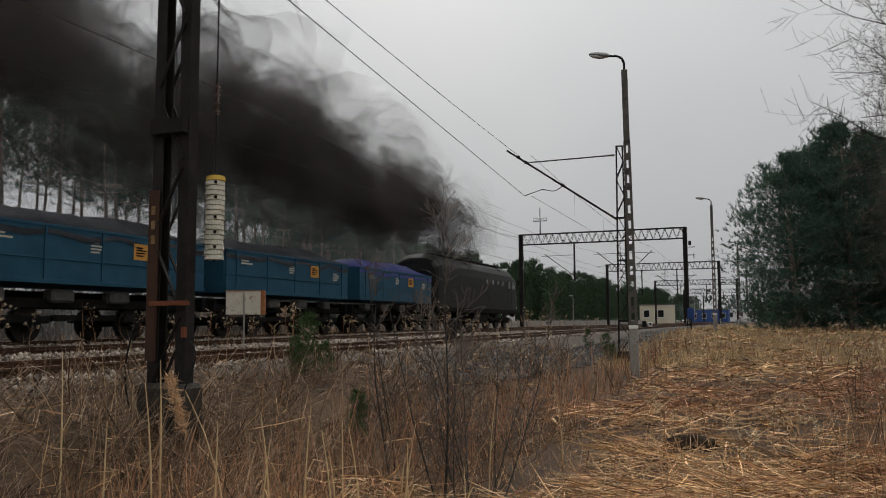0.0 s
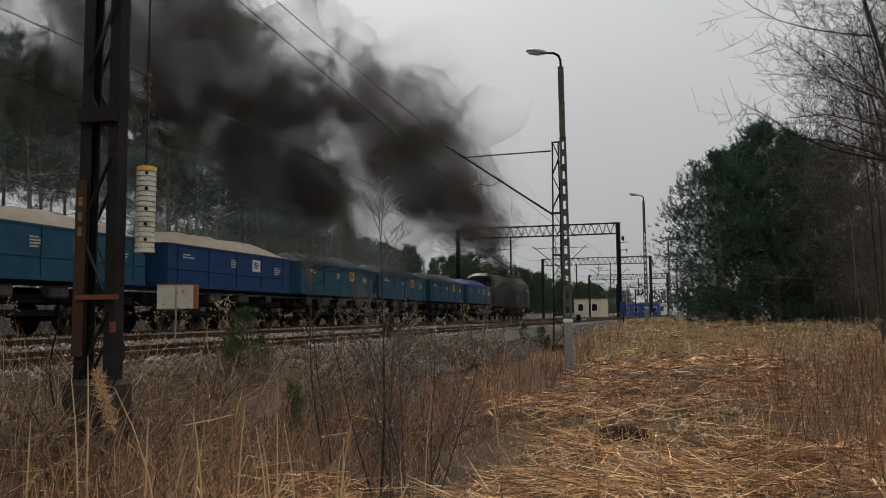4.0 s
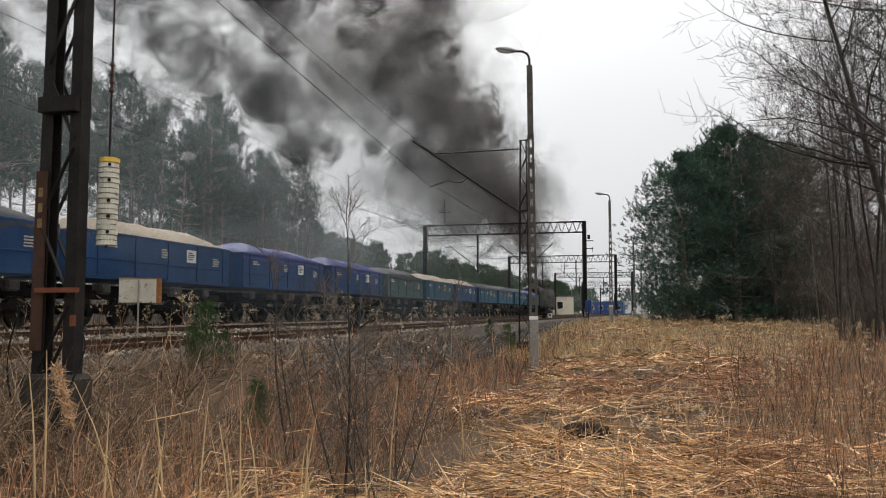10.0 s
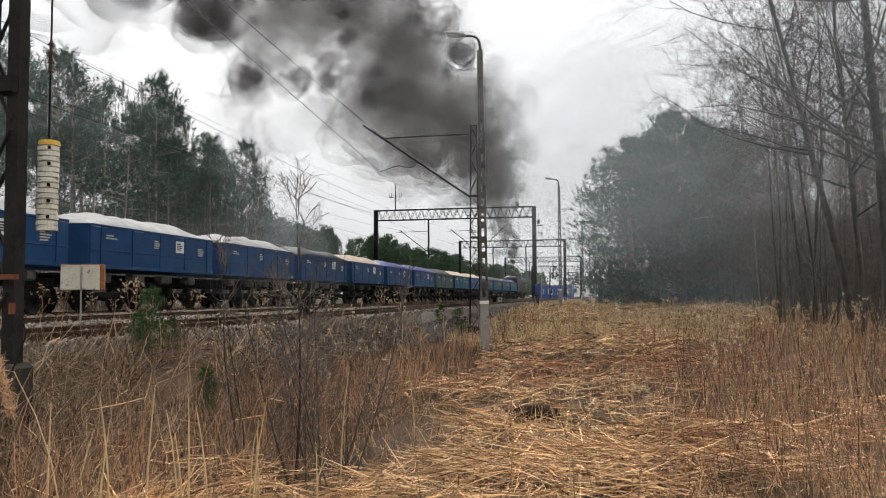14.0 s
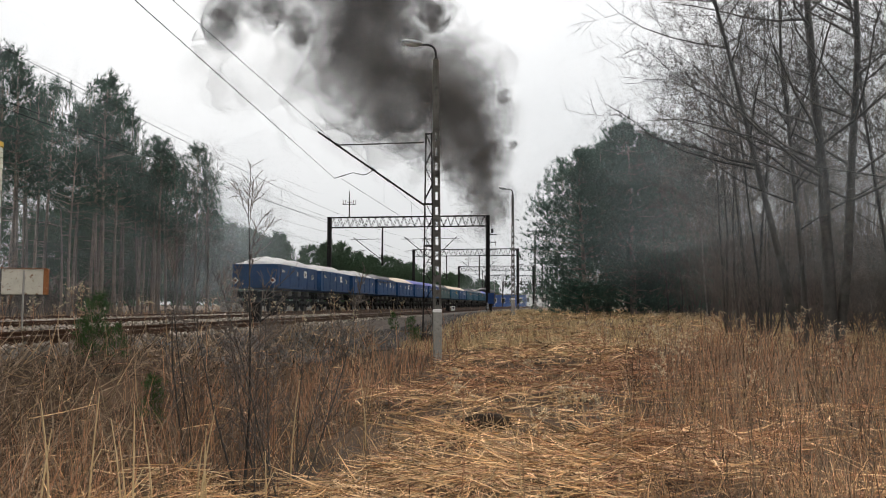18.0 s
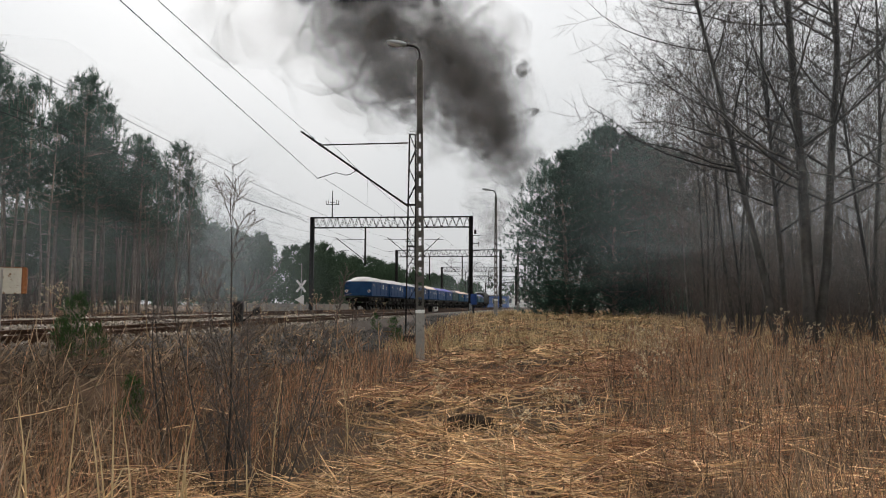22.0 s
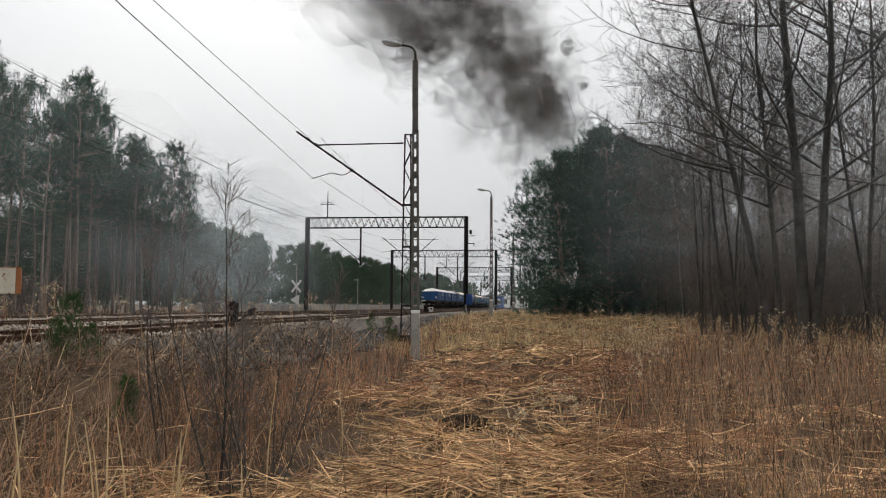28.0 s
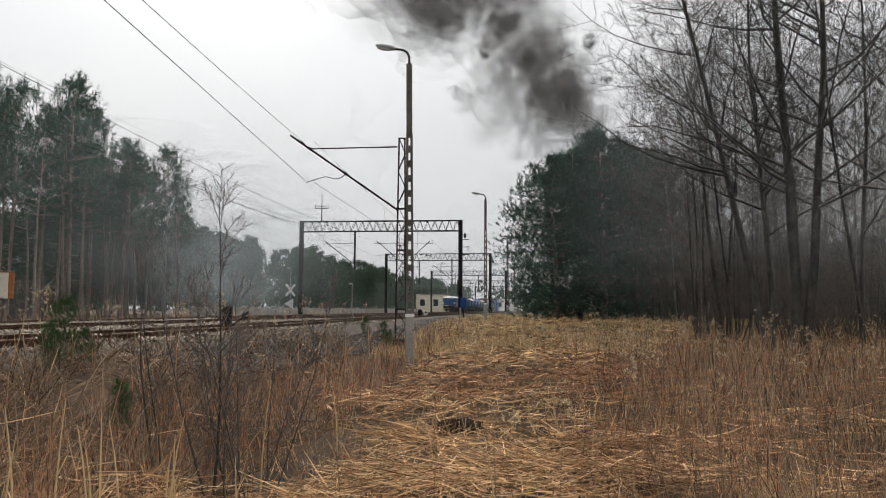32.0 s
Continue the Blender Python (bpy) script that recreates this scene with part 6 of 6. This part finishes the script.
def single_stems():
    """Tall reeds and weeds that stand out one by one."""
    rnd = random.Random(19)

    def reed(az, r, h, lean_x, plume, thick=0.0075):
        x, y = bearing(az, r)
        z = float(ground_z(x, y))
        e = empty("reed", pose(x, y, z), "tall pale dry reed with a feathery plume" if plume else "tall pale dry reed stalk", "reed", "dry reeds")
        pts = [Vector((lean_x * h * f * f, 0.02 * h * f, h * f)) for f in (0, 0.25, 0.5, 0.75, 1.0)]
        L = Limbs()
        L.limb([p + Vector((0, 0, -0.03 if i == 0 else 0)) for i, p in enumerate(pts)], [thick, thick * 0.9, thick * 0.8, thick * 0.6, thick * 0.35], 5)
        part_of("stalk", L.mesh("stalk"), M["reed"], e)
        if plume:
            cs = [pts[-1] + Vector((lean_x * 0.3 * k / 10 - 0.02, 0, 0.30 * (k / 10 - 0.75))) for k in range(11)]
            part_of("plume", tri_mesh("plume", tufts(rnd, cs * 3, 12, 0.06, 0.004, 0.5)), M["plume"], e, "feathery pale seed plume")
        elif rnd.random() < 0.4:
            leaf = Limbs()
            q = pts[2]
            leaf.limb([q, q + Vector((0.05, 0.02, 0.12)), q + Vector((0.16 * rnd.choice((-1, 1)), 0.02, 0.10))], [0.005, 0.004, 0.001], 3)
            part_of("leaf", leaf.mesh("leaf"), M["reed"], e)
        return e

    reed(-29.6, 5.1, 1.0, -0.32, True, 0.006)
    for az, r, h in ((-22.5, 5.2, 0.85), (-22.2, 5.2, 0.7), (-17.8, 5.4, 0.92), (-17.5, 5.5, 0.8), (-17.2, 5.5, 0.62), (-18.0, 5.4, 0.7), (-20.6, 5.6, 0.88), (-27.5, 5.0, 0.75), (-26.8, 5.2, 0.9),
                     (-11.7, 7.5, 1.05), (-13.3, 6.0, 0.55), (-24.6, 5.6, 0.95), (-30.5, 5.2, 0.8), (-34.5, 5.4, 0.95), (-34.0, 5.6, 1.05), (-37.5, 5.0, 0.8), (-40.0, 5.6, 1.0), (-6.5, 9.0, 0.85), (4.6, 5.6, 0.62), (-21.9, 4.9, 0.95)):
        reed(az, r, h, rnd.uniform(-0.12, 0.1), False)

    def weed(x, y, h, heads):
        z = float(ground_z(x, y))
        e = empty("dead_weed", pose(x, y, z, 0, 0, rnd.uniform(0, 360)), "dry brown weed with pale fluffy seed heads" if heads else "dry branched brown weed stalk", "dead weed", "dry weeds")
        L = Limbs()
        pts = crooked(rnd, (0, 0, -0.03), (rnd.gauss(0, 0.1), rnd.gauss(0, 0.1), 1), h, 4, 0.08, 0.03)
        L.limb(pts, [0.006, 0.005, 0.004, 0.0035, 0.002], 4)
        tips = [pts[-1]]
        for k in range(7):
            f = rnd.uniform(0.5, 0.95)
            i = min(int(f * 4), 3)
            w = rnd.uniform(0, 6.28)
            b = crooked(rnd, pts[i].lerp(pts[i + 1], f * 4 - i), (math.cos(w) * 0.7, math.sin(w) * 0.7, 0.8), h * rnd.uniform(0.12, 0.25), 2, 0.1, 0.05)
            L.limb(b, [0.003, 0.0025, 0.0015], 3)
            tips.append(b[-1])
        part_of("stalk", L.mesh("stalk"), M["stem"], e)
        if heads:
            cs = [t + Vector((rnd.gauss(0, 0.03), rnd.gauss(0, 0.03), rnd.gauss(0, 0.03))) for t in tips for _ in range(2)]
            part_of("seed_head", tri_mesh("seed_head", tufts(rnd, cs, 8, 0.035, 0.006, 0.3)), M["seed"], e, "pale fluffy seed heads")["kind"] = "stuff"

    for i in range(64):
        az = rnd.uniform(9, 38)
        x, y = bearing(az, rnd.uniform(9, 26))
        weed(x, y, rnd.uniform(0.7, 1.35), rnd.random() < 0.7)
    weed(*bearing(22.8, 13.5), 1.3, True)
    weed(*bearing(17.0, 17.0), 1.3, True)
    for i in range(70):
        x, y = spot(rnd.uniform(6, 46), rnd.choice((15.25, 15.1, 10.4, 10.3, 6.4)) + rnd.uniform(-0.4, 0.4))
        weed(x, y, rnd.uniform(0.5, 1.15), True)
    for i in range(22):
        x, y = bearing(rnd.uniform(-4, 10), rnd.uniform(5.5, 20))
        weed(x, y, rnd.uniform(0.35, 0.7), rnd.random() < 0.3)


single_stems()


def dark_hollow(az, r, w):
    """A low near-black mound; the shade of a hollow in the straw is its colour."""
    x, y = bearing(az, r)
    bm = bmesh.new()
    bmesh.ops.create_icosphere(bm, subdivisions=3, radius=1.0)
    for v in bm.verts:
        n = noise.noise(v.co * 2.3 + Vector((az, r, 0))) * 0.3
        v.co = Vector((v.co.x * w, v.co.y * w * 0.7, v.co.z * 0.12)) * (1 + n)
    ob = part("soil_clod", bm, M["hollow_dark"], None, "", True)
    ob.matrix_basis = pose(x, y, float(ground_z(x, y)) + 0.05, 0, 0, az * 9)
    tagged(ob, "dark mound coloured as the shade of a hollow under flattened straw", "soil clod", "soil clods")


for az_, r_, w_ in ((6.3, 5.6, 0.26), (7.6, 5.9, 0.18), (12.5, 8.0, 0.3), (2.0, 9.5, 0.3)):
    dark_hollow(az_, r_, w_)

# ---- smoke ----
def smoke_material(name, colour, most, scale, size, lo=0.36, hi=0.62, through=0.35):
    """Smoke: a dull surface that scatters some light through, broken into wisps and thinning out away from the puff's middle."""
    m = bpy.data.materials.new(name)
    m.use_nodes = True
    t = m.node_tree
    t.nodes.remove(t.nodes["Principled BSDF"])
    out = t.nodes["Material Output"]
    co = t.nodes.new("ShaderNodeTexCoord")
    n = socket(t, "ShaderNodeTexNoise", Scale=scale, Detail=5.0, Roughness=0.62, Distortion=0.4)
    t.links.new(co.outputs["Object"], n.inputs["Vector"])
    rng = t.nodes.new("ShaderNodeMapRange")
    rng.interpolation_type = "SMOOTHSTEP"
    for k, v in (("From Min", lo), ("From Max", hi), ("To Min", 0.0), ("To Max", most)):
        rng.inputs[k].default_value = v
    t.links.new(n.outputs["Fac"], rng.inputs["Value"])
    shrink = t.nodes.new("ShaderNodeVectorMath")
    shrink.operation = "DIVIDE"
    shrink.inputs[1].default_value = size
    t.links.new(co.outputs["Object"], shrink.inputs[0])
    away = t.nodes.new("ShaderNodeVectorMath")
    away.operation = "LENGTH"
    t.links.new(shrink.outputs[0], away.inputs[0])
    wisp = t.nodes.new("ShaderNodeVectorMath")
    wisp.operation = "LENGTH"
    t.links.new(co.outputs["UV"], wisp.inputs[0])
    amount = rng.outputs["Result"]
    for source, near in ((away, 0.5), (wisp, 0.0)):
        fade = t.nodes.new("ShaderNodeMapRange")
        fade.interpolation_type = "SMOOTHSTEP"
        for k, v in (("From Min", near), ("From Max", 1.0 if source == wisp else 1.3), ("To Min", 1.0), ("To Max", 0.0)):
            fade.inputs[k].default_value = v
        t.links.new(source.outputs["Value"], fade.inputs["Value"])
        both = t.nodes.new("ShaderNodeMath")
        both.operation = "MULTIPLY"
        t.links.new(amount, both.inputs[0])
        t.links.new(fade.outputs["Result"], both.inputs[1])
        amount = both.outputs[0]
    dif = socket(t, "ShaderNodeBsdfDiffuse", Color=(*colour, 1))
    lit = socket(t, "ShaderNodeBsdfTranslucent", Color=(*colour, 1))
    body = t.nodes.new("ShaderNodeMixShader")
    body.inputs["Fac"].default_value = through
    t.links.new(dif.outputs[0], body.inputs[1])
    t.links.new(lit.outputs[0], body.inputs[2])
    tra = t.nodes.new("ShaderNodeBsdfTransparent")
    mix = t.nodes.new("ShaderNodeMixShader")
    t.links.new(both.outputs[0], mix.inputs["Fac"])
    t.links.new(tra.outputs[0], mix.inputs[1])
    t.links.new(body.outputs[0], mix.inputs[2])
    t.links.new(mix.outputs[0], out.inputs["Surface"])
    return m


scene.cycles.transparent_max_bounces = 512


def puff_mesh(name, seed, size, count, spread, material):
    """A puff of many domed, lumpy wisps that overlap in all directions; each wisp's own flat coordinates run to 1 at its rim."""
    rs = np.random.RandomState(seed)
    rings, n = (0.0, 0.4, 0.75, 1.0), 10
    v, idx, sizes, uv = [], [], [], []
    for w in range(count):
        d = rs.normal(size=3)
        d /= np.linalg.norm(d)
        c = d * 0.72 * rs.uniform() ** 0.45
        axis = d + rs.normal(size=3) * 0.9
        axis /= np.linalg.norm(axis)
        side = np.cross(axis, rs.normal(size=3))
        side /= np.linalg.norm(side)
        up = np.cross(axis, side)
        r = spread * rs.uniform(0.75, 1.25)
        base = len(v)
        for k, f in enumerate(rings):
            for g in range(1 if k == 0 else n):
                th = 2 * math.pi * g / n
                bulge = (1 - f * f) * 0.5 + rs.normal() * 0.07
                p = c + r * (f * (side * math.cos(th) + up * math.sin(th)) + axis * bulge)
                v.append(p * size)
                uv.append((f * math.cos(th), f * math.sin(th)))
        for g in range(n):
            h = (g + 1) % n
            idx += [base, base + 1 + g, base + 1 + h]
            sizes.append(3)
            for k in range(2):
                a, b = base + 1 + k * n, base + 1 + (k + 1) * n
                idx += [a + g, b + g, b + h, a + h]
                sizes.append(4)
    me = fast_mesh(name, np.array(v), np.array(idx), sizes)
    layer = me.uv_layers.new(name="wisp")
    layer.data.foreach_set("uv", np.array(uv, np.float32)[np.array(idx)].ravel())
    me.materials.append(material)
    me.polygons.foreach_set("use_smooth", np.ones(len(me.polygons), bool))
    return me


plume = empty("smoke_plume", pose(0, 0, 0), "black diesel smoke rolling up from the locomotive and thinning out", "smoke", "", "stuff")


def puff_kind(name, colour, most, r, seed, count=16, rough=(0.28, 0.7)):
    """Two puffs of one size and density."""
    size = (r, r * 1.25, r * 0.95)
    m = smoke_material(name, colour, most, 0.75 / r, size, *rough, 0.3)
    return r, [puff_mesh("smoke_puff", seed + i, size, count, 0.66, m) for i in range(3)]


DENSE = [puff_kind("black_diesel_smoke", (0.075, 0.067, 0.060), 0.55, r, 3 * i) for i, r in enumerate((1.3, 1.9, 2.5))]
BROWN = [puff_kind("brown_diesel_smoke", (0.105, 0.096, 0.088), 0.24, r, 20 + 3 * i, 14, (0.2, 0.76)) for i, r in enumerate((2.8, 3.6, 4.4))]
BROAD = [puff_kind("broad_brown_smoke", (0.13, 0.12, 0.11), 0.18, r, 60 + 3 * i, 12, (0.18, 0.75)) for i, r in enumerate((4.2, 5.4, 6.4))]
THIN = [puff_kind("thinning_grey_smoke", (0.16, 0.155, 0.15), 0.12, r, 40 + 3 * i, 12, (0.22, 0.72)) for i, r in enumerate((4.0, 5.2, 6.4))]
rnd_s = random.Random(33)
puffs = []
te_ = -8.0
while te_ < 23:
    te_ += 1 / 19 if te_ < -1 else 1 / 17 if te_ < 6 else 1 / 13 if te_ < 15 else 1 / 3
    pick = rnd_s.random()
    if te_ < -1:
        kind_ = DENSE if pick < 0.65 else BROWN
    elif te_ < 2:
        kind_ = DENSE if pick < 0.3 else BROWN if pick < 0.55 else BROAD
    elif te_ < 7:
        kind_ = DENSE if pick < 0.16 else BROWN if pick < 0.46 else BROAD
    elif te_ < 10:
        kind_ = DENSE if pick < 0.3 else BROWN if pick < 0.65 else BROAD
    elif te_ < 15:
        kind_ = DENSE if pick < 0.08 else BROWN if pick < 0.42 else THIN
    else:
        kind_ = THIN
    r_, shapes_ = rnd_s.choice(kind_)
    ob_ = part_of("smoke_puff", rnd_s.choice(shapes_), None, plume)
    u_ = Vector((rnd_s.gauss(0, 1), rnd_s.gauss(0, 1), rnd_s.gauss(0, 1)))
    u_ = u_.normalized() * rnd_s.uniform(0.1, 1) ** 0.6
    puffs.append((ob_, te_, u_, [rnd_s.uniform(-1, 1) for _ in range(3)], r_))

haze = empty("smoke_haze", pose(0, 0, 0), "thin grey smoke haze hanging before the woods", "smoke", "", "stuff")
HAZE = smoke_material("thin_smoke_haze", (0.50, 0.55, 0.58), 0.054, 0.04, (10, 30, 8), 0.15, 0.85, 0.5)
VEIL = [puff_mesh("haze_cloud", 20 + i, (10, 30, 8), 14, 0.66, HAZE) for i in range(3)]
hazes = []
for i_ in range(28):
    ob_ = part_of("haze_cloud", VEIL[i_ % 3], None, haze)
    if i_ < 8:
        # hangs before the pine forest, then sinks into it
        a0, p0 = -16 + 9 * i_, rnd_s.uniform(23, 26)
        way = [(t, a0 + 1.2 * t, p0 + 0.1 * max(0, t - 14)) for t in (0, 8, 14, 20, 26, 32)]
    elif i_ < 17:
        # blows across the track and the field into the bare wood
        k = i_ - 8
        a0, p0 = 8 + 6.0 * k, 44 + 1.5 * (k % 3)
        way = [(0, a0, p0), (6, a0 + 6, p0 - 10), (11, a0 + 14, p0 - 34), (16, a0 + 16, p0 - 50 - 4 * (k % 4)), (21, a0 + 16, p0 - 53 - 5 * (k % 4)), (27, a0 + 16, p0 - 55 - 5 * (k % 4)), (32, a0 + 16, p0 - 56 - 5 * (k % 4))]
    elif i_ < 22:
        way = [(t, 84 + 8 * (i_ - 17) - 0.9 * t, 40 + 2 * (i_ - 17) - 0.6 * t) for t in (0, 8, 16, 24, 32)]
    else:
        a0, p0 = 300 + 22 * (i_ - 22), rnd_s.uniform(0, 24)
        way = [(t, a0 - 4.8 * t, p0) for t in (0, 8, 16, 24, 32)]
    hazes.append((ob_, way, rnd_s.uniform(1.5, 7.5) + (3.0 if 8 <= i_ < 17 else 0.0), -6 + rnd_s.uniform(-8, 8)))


# ---- motion ----
FRONT, LOCO_L, PITCH = 59.0, 17.5, 9.86


def gone(t):
    """Where the train's front is along the track: it gathers speed slowly."""
    return FRONT + 7.4 * t + 0.0325 * t * max(t, -6.0)


def rail_pose(a):
    x, y = on_track(a, TRACKS[2])
    return pose(x, y, RAIL, 0, 0, heading(a))


def smoke_at(te, age, u, spin):
    """A puff that left the stack at te, age seconds later: it rises, drifts and strays from the plume's middle."""
    a = gone(te) - 7.85
    calm = min(1.0, max(0.0, (te + 4) / 6))
    half = min(13.0, 0.4 + (1 + 0.35 * (te > 4)) * (0.5 + 0.45 * calm) * min(age, 7) + 0.5 * max(0, age - 7))
    hot = 0.34 + 0.66 * calm + 0.012 * min(9, max(0, te - 2)) ** 2
    # a side wind sets in late and carries the smoke over to the right
    t = te + age
    late = min(1.0, max(0.0, (te - 3) / 9))
    blown = 0.007 * (1 + late) * min(age, 14) ** 2 + (0.35 + 1.05 * late) * max(0.0, t - 15) * min(1.0, age / 6)
    x, y = on_track(a + 0.5 * min(age, 1.5) + u.y * half, TRACKS[2] - blown - u.x * min(half, 9) * 0.9)
    z = RAIL + 2.85 + 2.3 * min(1.0, age / 0.5) + hot * 17 * (1 - math.exp(-age / 5.5)) + (0.75 if te < 7 else 0.2) * max(0, age - 6.5)
    z += (u.z - 0.12 * min(1, max(0, (9 - te) / 5))) * min(half, 8) * (1.05 + 0.2 * (te < 5))
    f = min(1.0, age / 4)
    return pose(x, y, max(z, 3.2), spin[0] * 24 * f + spin[0] * 2 * age, spin[1] * 40 * f, heading(a) + spin[2] * 70 * f + spin[1] * 2 * age)


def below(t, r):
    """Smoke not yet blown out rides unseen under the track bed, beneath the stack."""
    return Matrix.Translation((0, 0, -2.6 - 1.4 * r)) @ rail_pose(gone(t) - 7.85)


def motions():
    steps = [0.8 * i for i in range(41)]
    walk(loco, [(t, rail_pose(gone(t) - LOCO_L / 2)) for t in steps])
    for i, w in enumerate(wagons):
        walk(w, [(t, rail_pose(gone(t) - LOCO_L - PITCH * (i + 0.5))) for t in steps])
    for thing in (loco, *wagons):
        for axle in thing.children_recursive:
            if axle.name.startswith("wheelset"):
                x, y, z = axle.matrix_basis.translation
                walk(axle, [(i / 15, pose(x, y, z, math.degrees(-(gone(i / 15) - FRONT) / z), 0, 0)) for i in range(481)])
    for ob, te, u, spin, r in puffs:
        rows = []
        t = 0.0
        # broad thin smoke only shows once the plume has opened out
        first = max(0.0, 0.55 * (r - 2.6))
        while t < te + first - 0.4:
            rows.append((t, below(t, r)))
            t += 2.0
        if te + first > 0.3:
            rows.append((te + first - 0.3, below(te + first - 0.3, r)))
        last = rows[-1][0] if rows else -1
        for age in (0.0, 0.25, 0.5, 1.0, 1.7, 2.6, 4.0, 6.0, 8.5, 11.5, 15.0, 19.0, 24.0, 30.0, 36.0, 42.0):
            if te + age < 0 or age < first:
                continue
            if not rows and age + te > 0:
                rows.append((0.0, smoke_at(te, max(0.0, -te), u, spin)))
                last = 0.0
            if te + age - last < 0.12 or te + age > 31.9:
                continue
            rows.append((te + age, smoke_at(te, age, u, spin)))
            last = te + age
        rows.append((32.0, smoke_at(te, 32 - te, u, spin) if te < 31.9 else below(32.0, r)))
        walk(ob, rows)
    for ob, way, z, turn in hazes:
        rows = []
        for t, a, p in way:
            x, y = spot(a, p)
            rows.append((t, pose(x, y, z + 1.5, 0, 0, turn + t)))
        walk(ob, rows)


motions()
